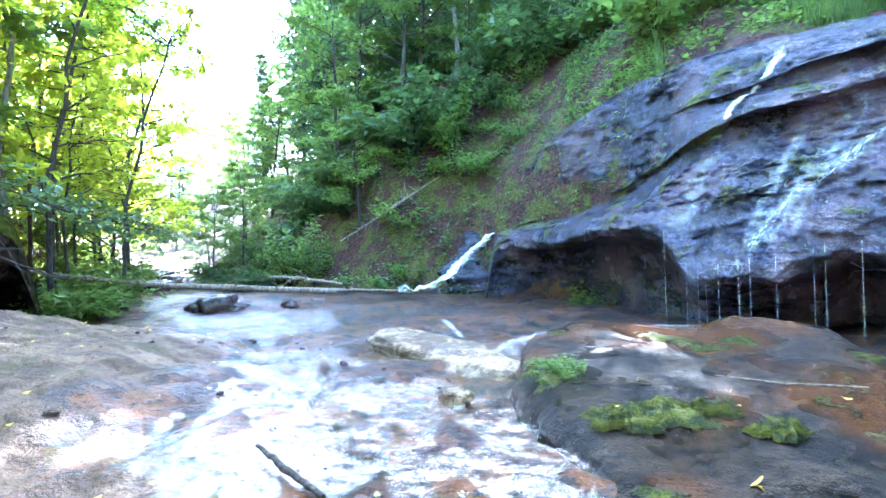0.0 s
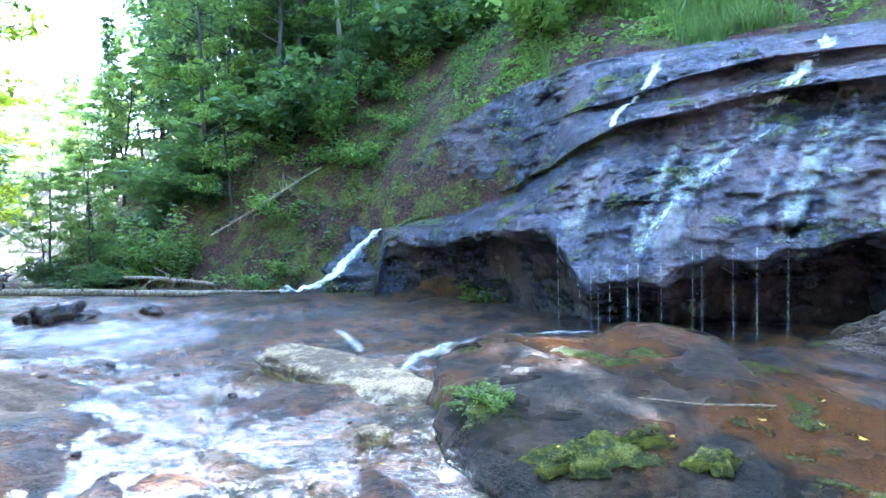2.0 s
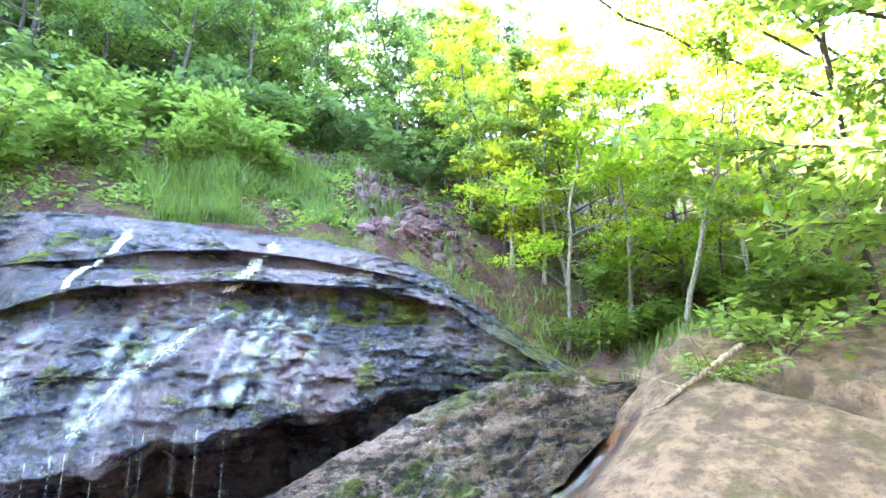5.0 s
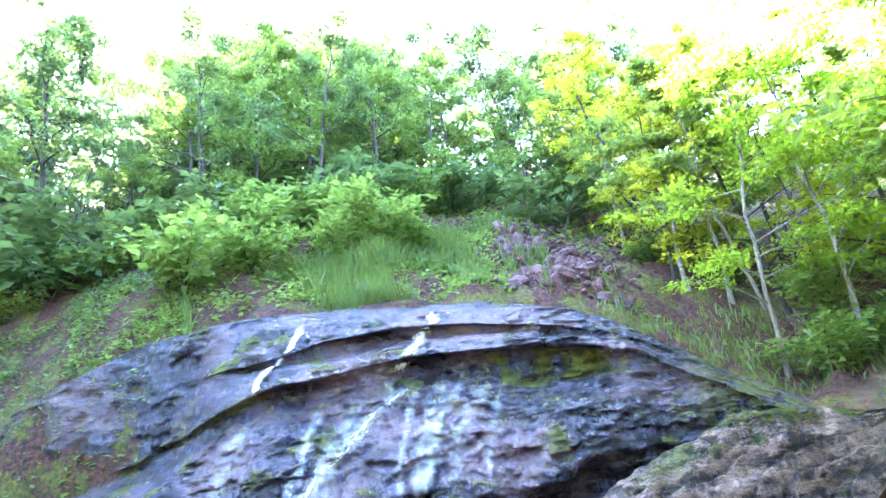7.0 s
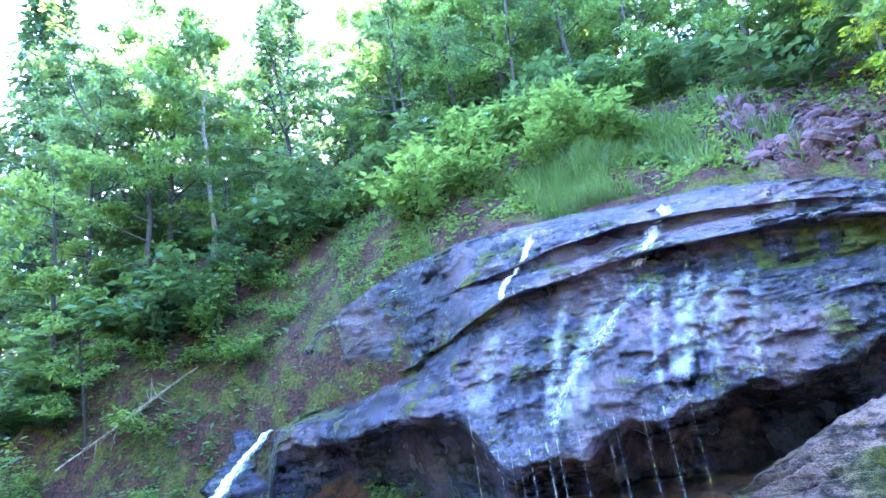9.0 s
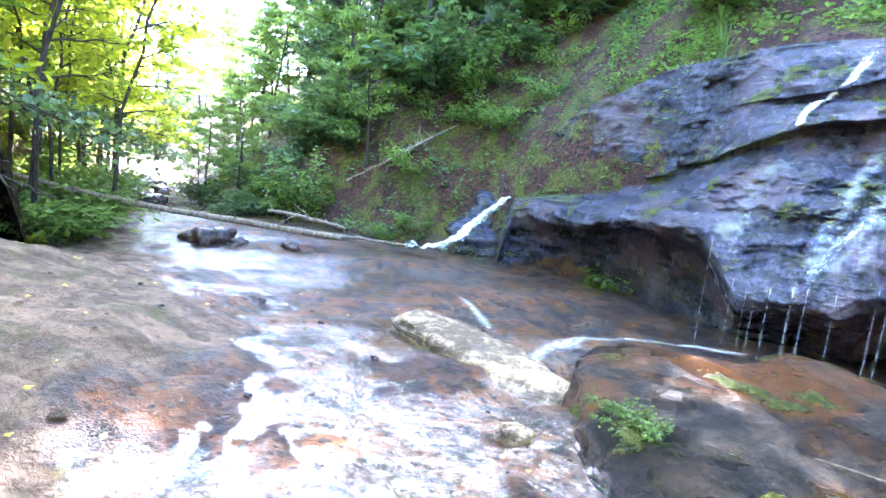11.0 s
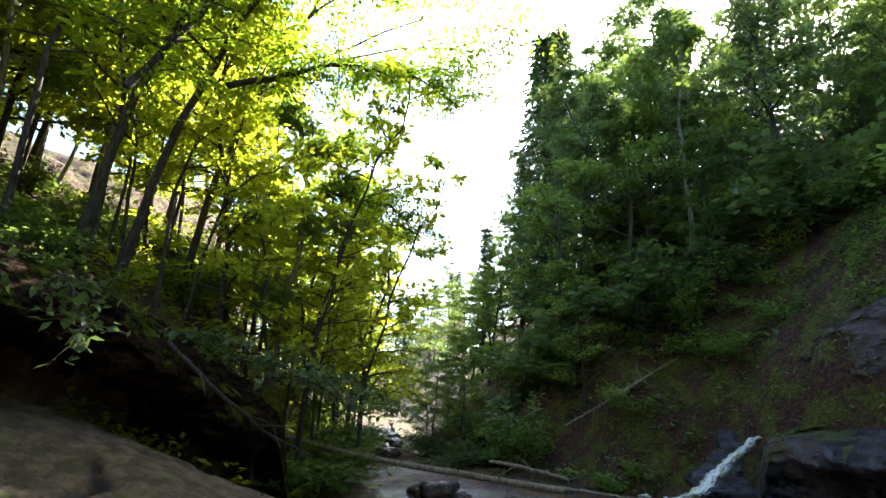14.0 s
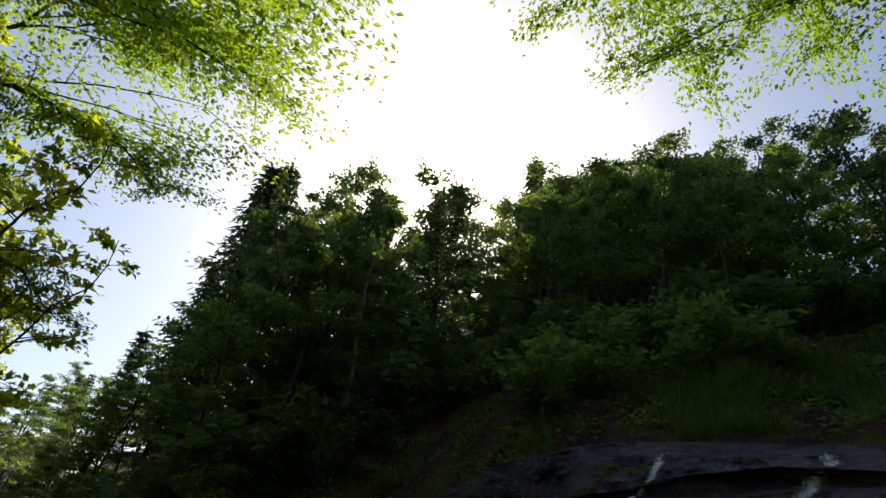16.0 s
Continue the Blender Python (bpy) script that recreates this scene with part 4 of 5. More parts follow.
def undergrowth():
    g = np.random.default_rng(31)

    def strew(kind, count, b0, b1, r0, r1, sizes):
        for _ in range(count):
            b, r = radians(b0 + (b1 - b0) * g.random()), r0 + (r1 - r0) * g.random()
            plant(kind, r * math.sin(b), r * math.cos(b), sizes[0] + (sizes[1] - sizes[0]) * g.random(), 360 * g.random(), (g.normal(0, 6), g.normal(0, 6)), 0.1)

    strew("thicket", 34, -9, 12, 17, 26, (0.7, 1.3))
    strew("thicket", 40, 14, 72, 15.5, 24, (0.8, 1.5))
    strew("bush", 16, 14, 50, 12.8, 16, (0.7, 1.2))
    strew("thicket", 30, 4, 46, 24, 33, (1.0, 1.8))
    strew("bush", 22, 70, 102, 10.5, 16, (0.45, 0.9))
    strew("bush", 8, -33, -29, 12.5, 20, (0.5, 0.8))
    strew("thicket", 12, -22, -8, 17, 22, (0.4, 0.8))
    strew("spray", 16, -8, 14, 14.2, 17, (0.5, 0.9))
    strew("bush", 16, -95, -44, 12.0, 18, (0.4, 0.8))
    strew("thicket", 14, -16, -8, 19, 26, (0.6, 1.0))
    strew("spray", 10, -35, -31, 11.8, 14.5, (0.6, 1.0))
    strew("bush", 12, -37, -29, 16, 30, (0.6, 1.0))
    strew("spray", 15, -92, -44, 9.4, 11.2, (0.35, 0.7))


undergrowth()
for kind, x, y, size in [("bush", 5.4, 11.6, 1.25), ("bush", 6.6, 10.9, 0.9), ("sapling", 1.0, 16.2, 1.0), ("sapling", -4.0, 15.9, 1.0), ("sapling", -3.4, 16.5, 0.8), ("spray", 8.8, -1.4, 1.0), ("spray", 8.3, -0.6, 0.6)]:
    plant(kind, x, y, size, 57 * x + 31 * y, (0, 0), 0.1)
for x, y, z, size in [(1.1, 3.62, -0.16, 0.75), (1.17, 3.85, -0.1, 0.7), (1.15, 4.05, -0.14, 0.65), (1.24, 3.5, -0.04, 0.6), (1.08, 3.78, -0.2, 0.7), (1.2, 3.68, -0.06, 0.65), (-6.3, 2.9, 0.83, 0.5), (-5.9, 3.2, 0.73, 0.45), (-6.5, 3.4, 0.9, 0.5)]:
    plant("fern", x, y, size, 91 * x + 47 * y, (0, 0), 0.0, z)


def leafy_branch(points, thick, leaf_size, count, leaf_material, seed, label, name="overhanging_branch", wide=0.55, hang=0.35):
    """A limb with side twigs and leaves, as one thing."""
    g = np.random.default_rng(seed)
    pts = np.asarray(points, float)
    q = np.linspace(0, len(pts) - 1, 7 * len(pts))
    line = np.stack([np.interp(q, np.arange(len(pts)), pts[:, i]) for i in range(3)], 1) - pts[0]
    line = line + g.normal(0, 0.02, line.shape)
    t = q / q[-1]
    wood = [tube(line, thick * (1 - 0.9 * t) + 0.004, 7)]
    ob = thing(name, label, "branch", pts[0], "branches over the creek")
    long = min(np.linalg.norm(line[-1]), 7.5)
    C, D = [], []
    twigs = 38
    for k in range(twigs):
        i = int(len(q) * (0.08 + 0.92 * (k + g.random()) / twigs)) - 1
        way = g.normal(0, 1, 3)
        way[2] = 0.3 * way[2] - hang * 0.5
        way *= long * (0.10 + 0.16 * g.random()) / np.linalg.norm(way)
        end = line[i] + way
        tv, tf = tube(np.stack([line[i], line[i] + way * 0.5 + [0, 0, 0.03 * long], end]), [thick * 0.25 + 0.002, thick * 0.15 + 0.002, 0.002], 4)
        put("twig", tv, tf, M_BARK, ob)
        m = count // twigs
        u = g.random((m, 1)) * 1.1
        C.append(line[i] + way * u + [0, 0, 0.02 * long] + g.normal(0, 0.022 * long, (m, 3)) * [1, 1, 0.6])
        D.append(way + g.normal(0, 0.6, (m, 3)) * np.linalg.norm(way))
    wv, wf = merged(wood)
    put("limb", wv, wf, M_BARK, ob)
    lv, lf = leaves_at(np.concatenate(C), np.concatenate(D), leaf_size, g, droop=hang, wide=wide)
    put("foliage", lv, lf, leaf_material, ob, smooth_faces=False)


LEFT_LIMB, RIGHT_LIMB, LOW_LIMB = "leafy limb of a bank tree high over the creek", "backlit leafy limb that hangs in from the slope", "low leafy branch with broad leaves over the bank"
for n, (pts, thick, size, count, mat) in enumerate([
        ([(-7.0, 6.5, 9.0), (-5.6, 8.4, 11.5), (-4.2, 10.2, 12.8), (-2.9, 11.6, 13.0)], 0.07, 0.17, 2600, 2), ([(-7.2, 6.8, 7.0), (-6.2, 8.8, 8.6), (-5.2, 10.6, 9.3), (-4.4, 12.0, 9.0)], 0.06, 0.17, 2400, 0),
        ([(-7.4, 5.6, 8.0), (-6.0, 6.6, 11.5), (-4.4, 8.0, 14.0), (-2.6, 9.6, 15.0)], 0.08, 0.17, 2800, 2), ([(-8.2, 8.6, 5.0), (-7.0, 10.2, 6.2), (-6.2, 11.8, 6.4), (-5.7, 13.2, 5.9)], 0.05, 0.16, 2000, 0),
        ([(-7.6, 5.2, 6.0), (-6.6, 6.2, 9.0), (-5.6, 7.2, 11.4), (-4.8, 8.4, 12.6)], 0.06, 0.17, 2400, 2), ([(-6.8, 5.0, 9.0), (-5.0, 5.6, 12.5), (-3.0, 6.6, 14.5), (-1.2, 7.6, 15.0)], 0.08, 0.17, 2600, 2)]):
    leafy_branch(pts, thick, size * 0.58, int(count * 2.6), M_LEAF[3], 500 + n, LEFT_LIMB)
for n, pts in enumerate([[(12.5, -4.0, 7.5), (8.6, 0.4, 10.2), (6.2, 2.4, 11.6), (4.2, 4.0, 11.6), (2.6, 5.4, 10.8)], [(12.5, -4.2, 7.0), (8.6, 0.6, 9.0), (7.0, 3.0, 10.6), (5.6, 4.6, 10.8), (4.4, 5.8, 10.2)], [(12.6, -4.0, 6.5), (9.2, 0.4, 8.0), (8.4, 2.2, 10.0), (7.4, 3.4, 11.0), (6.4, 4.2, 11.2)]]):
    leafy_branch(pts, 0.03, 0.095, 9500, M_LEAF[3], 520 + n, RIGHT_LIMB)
for n, (pts, count) in enumerate([([(-7.2, 4.6, 2.9), (-6.5, 4.4, 2.6), (-5.9, 4.2, 2.2), (-5.6, 4.0, 1.9)], 130), ([(-7.0, 6.2, 2.4), (-6.3, 6.6, 2.35), (-5.7, 7.1, 2.1), (-5.3, 7.6, 1.8)], 260), ([(-7.0, 7.4, 2.1), (-6.4, 8.2, 2.1), (-5.8, 9.0, 1.7), (-5.3, 9.9, 1.3)], 320),
                                  ([(-7.2, 9.0, 1.9), (-6.5, 9.8, 1.9), (-5.9, 10.8, 1.6), (-5.5, 11.8, 1.2)], 320), ([(-7.6, 10.6, 2.0), (-7.0, 11.6, 2.0), (-6.6, 12.8, 1.7), (-6.4, 13.8, 1.4)], 300), ([(-7.6, 4.0, 2.9), (-6.9, 3.5, 2.7), (-6.4, 3.0, 2.3), (-6.1, 2.7, 2.0)], 120)]):
    leafy_branch(pts, 0.018, 0.12, int(count * 1.3), M_LEAF[1], 540 + n, LOW_LIMB, "low_branch", 0.75)


# ---- water ----
def build_film():
    """The sheet of shallow water that runs over the bed."""
    az = np.arange(-48, 96, 0.4)
    rr = np.geomspace(1.0, 16, 380)
    A, R = np.meshgrid(np.radians(az), rr, indexing="ij")
    X, Y = R * np.sin(A), R * np.cos(A)
    P = np.stack([X, Y, 0 * X], -1).reshape(-1, 3)
    level = land(X, Y, False)
    Z = level + 0.034 + 0.025 * fbm(P * [1.3, 0.9, 1], 2, 91).reshape(X.shape) + 0.012 * fbm(P * [5, 3.4, 1], 2, 93).reshape(X.shape) + 0.006 * fbm(P * [15, 10, 1], 2, 95).reshape(X.shape)
    V = np.stack([X, Y, Z], -1).reshape(-1, 3)
    F = grid_faces(len(az), len(rr))[:, ::-1]
    ok = (wetness(P[:, 0], P[:, 1], P) > 0.5) & ((level - bed_height(X, Y)).reshape(-1) < 0.2)
    F = F[ok[F].all(1)]
    ob = put("creek_water", V, F, M_FILM)
    tagged(ob, "thin clear rippled water over the rock bed", "water", kind="structure")


build_film()


def face_line(bearings, fractions, off=0.03):
    """Points on the face of the falls, by bearing and by share of the way up the section."""
    n = falls_profile(np.array([40.0]))[0].shape[1] - 1
    at = np.clip(np.asarray(fractions, float) * n, 0, n - 1.001)
    i = at.astype(int)
    V = falls_points(np.asarray(bearings, float), np.stack([i, i + 1], 1))
    out = []
    for k in range(len(i)):
        p = V[k, 0] + (V[k, 1] - V[k, 0]) * (at[k] - i[k])
        flat = np.array([p[0], p[1], 0]) / math.hypot(p[0], p[1])
        out.append(p - flat * off + np.array([0, 0, off]))
    return np.array(out)


def ribbon(points, widths, seed, columns=7, bulge=0.25):
    """A strip of running water along the points, bowed across, as vertices and quads."""
    pts = np.asarray(points, float)
    fine = np.linspace(0, len(pts) - 1, 8 * len(pts))
    line = np.stack([np.interp(fine, np.arange(len(pts)), pts[:, i]) for i in range(3)], 1)
    w = np.interp(fine, np.arange(len(pts)), widths)
    side = np.cross(np.gradient(line, axis=0), [0.0, 0.0, 1.0])
    bad = np.linalg.norm(side, axis=1) < 1e-4
    side[bad] = (1.0, 0.0, 0.0)
    side /= np.linalg.norm(side, axis=1, keepdims=True)
    out = np.cross(side, np.gradient(line, axis=0))
    out /= np.linalg.norm(out, axis=1, keepdims=True) + 1e-9
    s = np.linspace(-1, 1, columns)
    V = line[:, None] + side[:, None] * (s[None, :, None] * w[:, None, None] / 2) + out[:, None] * ((1 - s**2)[None, :, None] * w[:, None, None] * bulge)
    Q = V.reshape(-1, 3)
    V = V + (0.12 * fbm(Q * 6, 3, seed).reshape(V.shape[:2]) * w[:, None])[..., None] * out[:, None]
    gone = np.concatenate([[0], np.cumsum(np.linalg.norm(np.diff(line, axis=0), axis=1))])
    flow = np.stack([s[None] * w[:, None] / 2, np.repeat(gone[:, None], columns, 1), 0 * gone[:, None] + 0 * s + seed], -1)
    return V.reshape(-1, 3), grid_faces(len(fine), columns), np.tile(1 - np.abs(s), len(fine)), flow.reshape(-1, 3)


def sheet(bearings, fractions, wide, seed, columns=13, off=0.015):
    """A skin of water that clings to the face of the falls: wide is its half width in degrees."""
    q = np.linspace(0, len(bearings) - 1, 12 * len(bearings))
    b, f, w = (np.interp(q, np.arange(len(bearings)), v) for v in (bearings, fractions, wide))
    b = b + 0.35 * fbm(np.stack([q, 0 * q, 0 * q], 1), 3, seed)
    s = np.linspace(-1, 1, columns)
    B = b[:, None] + s * w[:, None]
    n = falls_profile(np.array([40.0]))[0].shape[1] - 1
    at = np.repeat(np.clip(f * n, 0, n - 1.001), columns)
    i = at.astype(int)
    V = falls_points(B.reshape(-1), np.stack([i, i + 1], 1))
    p = V[:, 0] + (V[:, 1] - V[:, 0]) * (at - i)[:, None]
    flat = p * [1, 1, 0] / np.hypot(p[:, 0], p[:, 1])[:, None]
    p = p - flat * off + [0, 0, off]
    mid = p.reshape(len(q), columns, 3)[:, columns // 2]
    gone = np.concatenate([[0], np.cumsum(np.linalg.norm(np.diff(mid, axis=0), axis=1))])
    flow = np.stack([0.14 * s[None] * w[:, None], np.repeat(gone[:, None], columns, 1), 0 * gone[:, None] + 0 * s + seed], -1)
    ends = np.minimum(1, 6 * np.minimum(q / q[-1] + 0.1, 1.02 - q / q[-1]))
    return p, grid_faces(len(q), columns), ((1 - np.abs(s))[None] * ends[:, None]).reshape(-1), flow.reshape(-1, 3)


def stream(name, label, points, widths, material, seed, group="", **how):
    return running(name, label, ribbon(points, widths, seed, **how), material, group)


def running(name, label, made, material, group=""):
    V, F, middle, flow = made
    ob = put(name, V, F, material)
    at = ob.data.attributes.new("flow", "FLOAT_VECTOR", "POINT")
    at.data.foreach_set("vector", flow.astype(np.float32).ravel())
    at = ob.data.attributes.new("middle", "FLOAT", "POINT")
    at.data.foreach_set("value", middle.astype(np.float32))
    return tagged(ob, label, "waterfall", group)


stream("water_spout", "white jet of water that slides down a rock chute", [(2.1, 13.45, 1.24), (1.75, 13.2, 1.14), (1.38, 12.9, 0.82), (0.98, 12.6, 0.44), (0.58, 12.25, 0.04), (0.15, 12.1, -0.13), (-0.5, 12.1, -0.16)],
       [0.3, 0.46, 0.52, 0.58, 0.7, 0.9, 0.7], M_FOAM, 3)
g = np.random.default_rng(43)
running("upper_fall", "narrow white fall over the topmost rock ledge", sheet([35.8, 34.8, 33.6, 32.6, 32.0, 31.7], [0.86, 0.80, 0.74, 0.68, 0.62, 0.585], [1.0, 0.8, 0.75, 0.8, 0.9, 1.0], 5, off=0.04), M_FOAM)
running("middle_fall", "white water breaking over the stepped ledges", sheet([49.5, 49.0, 48.2, 47.4, 46.4, 45.6, 45.2], [0.86, 0.80, 0.74, 0.67, 0.61, 0.57, 0.5], [1.5, 1.7, 1.9, 1.7, 1.6, 1.9, 2.2], 6, 19, 0.03), M_THREAD)
running("main_stream", "wide foaming stream down the sloping rock face", sheet([46.0, 44.6, 42.6, 40.4, 37.8, 35.6, 34.0, 33.2], [0.5, 0.46, 0.42, 0.37, 0.33, 0.28, 0.23, 0.19], [4.2, 4.4, 4.2, 3.8, 3.2, 2.8, 2.4, 2.0], 7, 31, 0.02), M_LACE)
for k in range(12):
    b0 = 30.5 + 25 * g.random()
    f = np.linspace(0.50, 0.20, 8)
    drift = np.linspace(0, -2.5 - 5 * g.random(), 8)
    running("water_veil", "thin broken veil of water on the rock face", sheet(b0 + drift, f, (1.2 + 1.6 * g.random()) * np.array([0.6, 1, 1.2, 1, 0.9, 1.1, 1.0, 0.8]), 100 + k), M_VEIL, "veils of water on the falls")
for k in range(16):
    b0 = 31 + 24 * g.random()
    running("ledge_drip", "short drip of white water under a ledge", sheet([b0, b0, b0 - 0.1, b0 - 0.3], [0.60, 0.57, 0.53, 0.46], (0.2 + 0.3 * g.random()) * np.array([1, 1, 1.3, 1.0]), 200 + k, 5, 0.03), M_VEIL, "drips under the ledges")
for k, b0 in enumerate([26.2, 28.3, 29.4, 30.1, 31.2, 32.9, 33.9, 36.0, 38.8, 39.6, 42.2, 44.1, 46.5]):
    lip = face_line([b0], [0.21], 0.04)[0]
    foot = np.array([lip[0] * 1.02, lip[1] * 1.02, ground_at(lip[0], lip[1]) + 0.02])
    w = 0.08 if k == 5 else 0.02 + 0.03 * g.random() ** 2
    stream("water_thread", "thin thread of water that drops from the overhang", [lip * [0.99, 0.99, 1] - [0, 0, 0.06], lip * [0.985, 0.985, 1] - [0, 0, 0.2], (lip * 0.45 + foot * 0.55) * [0.985, 0.985, 1], foot * [0.985, 0.985, 1]], [w * 1.6, w, w * 0.9, w * 1.5], M_DRIP, 300 + k, "threads of water at the overhang", columns=5, bulge=0.5)
for pts, w, seed in [([(3.3, 5.75, -0.02), (2.43, 6.04, -0.05), (1.76, 6.1, -0.09), (1.25, 5.85, -0.13), (0.95, 5.5, -0.18)], [0.12, 0.28, 0.42, 0.55, 0.4], 11),
                     ([(0.42, 7.5, -0.1), (0.52, 6.95, -0.13), (0.62, 6.45, -0.18)], [0.22, 0.3, 0.2], 12),
                     ([(0.86, 5.0, -0.16), (0.8, 4.77, -0.2), (0.82, 4.5, -0.23)], [0.1, 0.2, 0.1], 13),
                     ([(7.6, 0.9, 0.5), (6.6, 1.2, 0.16), (5.6, 1.45, -0.06), (4.6, 1.6, -0.14), (3.7, 1.85, -0.16)], [0.3, 0.6, 1.0, 1.2, 0.9], 14),
                     ([(1.0, 2.2, -0.14), (0.95, 1.9, -0.2), (0.9, 1.7, -0.22)], [0.1, 0.2, 0.1], 15)]:
    stream("rapid", "small foaming rapid between the rocks", pts, w, M_RIFFLE if seed > 13 else M_RAPID, seed, "rapids of the creek", bulge=0.06)
far = [(-8.4, 17.2, 0.0), (-9.4, 19.2, 0.05), (-10.4, 21.5, 0.1), (-11.6, 24.2, 0.2), (-13.2, 27.5, 0.35)]
stream("far_rapid", "bright white rapids down the valley", [(x, y, ground_at(x, y) + 0.12) for x, y, _ in far], [0.3, 0.5, 0.4, 0.6, 0.7], M_FOAM, 17, bulge=0.1)

# ---- logs and sticks ----


def log(name, label, points, radii, material, seed, twigs=0, sides=10, category="log"):
    g = np.random.default_rng(seed)
    pts = np.asarray(points, float)
    q = np.linspace(0, len(pts) - 1, 6 * len(pts))
    line = np.stack([np.interp(q, np.arange(len(pts)), pts[:, i]) for i in range(3)], 1) + g.normal(0, min(0.012, 0.15 * max(radii)), (len(q), 3))
    ob = thing(name, label, category, pts[0])
    V, F = tube(line - pts[0], np.interp(q, np.arange(len(pts)), radii) * (1 + 0.06 * g.normal(size=len(q))), sides)
    put("stem", V, F, material, ob)
    for k in range(twigs):
        i = int(g.integers(3, len(q) - 2))
        o, way = line[i] - pts[0], g.normal(0, 1, 3)
        way[2] = abs(way[2]) * 0.7 if g.random() < 0.6 else -0.5
        way *= (0.25 + 0.5 * g.random()) / np.linalg.norm(way)
        V, F = tube(np.stack([o, o + way * 0.5 + g.normal(0, 0.04, 3), o + way]), [0.018, 0.012, 0.004], 5)
        put("twig", V, F, material, ob)
    return ob


log("fallen_log", "thin fallen log lying across the creek", [(-9.6, 10.9, 1.0), (-7.2, 11.25, 0.52), (-5.2, 11.55, 0.27), (-1.9, 11.9, 0.04)], [0.04, 0.05, 0.06, 0.07], M_DEADWOOD, 1, 14)
log("driftwood_pole", "grey driftwood pole beside the pool", [(-3.2, 12.2, 0.05), (-1.8, 12.3, 0.02), (-0.3, 12.15, -0.03)], [0.04, 0.035, 0.02], M_DEADWOOD, 2, 3)
log("dead_log", "bleached dead log leaning on the slope", [(-2.3, 15.0, 1.2), (-1.2, 15.4, 1.9), (-0.2, 15.9, 2.6), (0.9, 16.3, 3.3)], [0.02, 0.03, 0.035, 0.03], M_DEADWOOD, 3, 22)
log("bare_branch", "bare bent branch reaching down from the bank", [(-6.6, 6.0, 2.2), (-6.0, 6.4, 1.6), (-5.8, 7.4, 1.0), (-5.7, 8.6, 0.6)], [0.035, 0.03, 0.022, 0.01], M_BARK, 4, 8, category="branch")
log("dead_branch", "broken dead branch jutting over the gully", [(8.4, -0.9, 1.9), (8.0, -0.4, 1.55), (7.6, 0.1, 1.2)], [0.05, 0.04, 0.02], M_DEADWOOD, 5, 6, category="branch")
log("dark_stick", "dark wet stick lying on the bed rock", [(-0.74, 2.78, -0.12), (-0.48, 2.44, -0.13), (-0.24, 2.15, -0.14)], [0.012, 0.02, 0.014], M_BARK, 6, 0, category="stick")
log("pale_stick", "thin pale stick on the bench rock", [(2.9, 2.9, 0.05), (2.5, 3.1, 0.04), (2.2, 3.35, 0.04)], [0.006, 0.007, 0.004], M_DEADWOOD, 7, 0, category="stick")
log("old_stick", "weathered stick lying on the slab", [(-4.4, 2.3, 0.3), (-4.1, 2.5, 0.25), (-3.9, 2.75, 0.22)], [0.012, 0.015, 0.008], M_DEADWOOD, 8, 2, category="stick")
log("drift_branch", "tangled driftwood branch on the gravel", [(-3.8, 13.2, 0.35), (-3.0, 13.4, 0.25), (-2.0, 13.3, 0.1)], [0.03, 0.05, 0.04], M_DEADWOOD, 9, 6, category="branch")


# ---- moss, grass, fallen leaves, scree ----
def moss_pad(x, y, half, seed, z):
    """A ragged cushion: low domes that run together, thinning out at the rim."""
    u, v = np.meshgrid(np.linspace(0, 2 * np.pi, 72, endpoint=False), np.linspace(0.02, 1, 26), indexing="ij")
    rim = 1 + 0.9 * fbm(np.stack([np.cos(u), np.sin(u), 0 * u], -1).reshape(-1, 3) * 1.8, 4, seed).reshape(u.shape)
    X, Y = half[0] * v * rim * np.cos(u), half[1] * v * rim * np.sin(u)
    P = np.stack([X, Y, 0 * X], -1).reshape(-1, 3)
    lump = np.abs(fbm(P * 9, 3, seed + 1)).reshape(u.shape)
    Z = half[2] * (1 - v**3) * (0.5 + 1.6 * lump) + 0.02 * fbm(P * 40, 2, seed + 2).reshape(u.shape) - 0.05 * v**4
    ob = put("moss_cushion", np.stack([X, Y, Z], -1).reshape(-1, 3), grid_faces(72, 26, wrap=True), M_MOSS)
    ob.location = (x, y, z)
    tagged(ob, "yellow-green moss cushion on wet rock", "moss", "moss cushions")


for k, (x, y, a, b, z) in enumerate([(1.62, 2.8, 0.25, 0.17, 0.0), (1.36, 2.7, 0.13, 0.1, -0.01), (2.12, 2.52, 0.14, 0.09, -0.03)]):
    moss_pad(x, y, (a, b, 0.022), 60 + k, z)


def fallen_leaf(x, y, z, size, material, turn):
    q = np.linspace(0, 2 * np.pi, 10, endpoint=False)
    rim = np.stack([np.cos(q) * size * (0.5 + 0.12 * np.cos(5 * q)), np.sin(q) * size * (0.38 + 0.1 * np.cos(5 * q)), 0.12 * size * np.cos(2 * q)], 1)
    V = np.concatenate([rim, rim - [0, 0, 0.002]])
    F = [[0, 1, 2, 3], [0, 3, 4, 9], [4, 5, 8, 9], [5, 6, 7, 8], [10, 13, 12, 11], [10, 19, 14, 13], [14, 19, 18, 15], [15, 18, 17, 16]]
    ob = put("fallen_leaf", V, F, material)
    ob.matrix_basis = pose(x, y, z, 8, -6, turn)
    tagged(ob, "fallen yellow leaf on wet rock", "leaf", "fallen leaves")


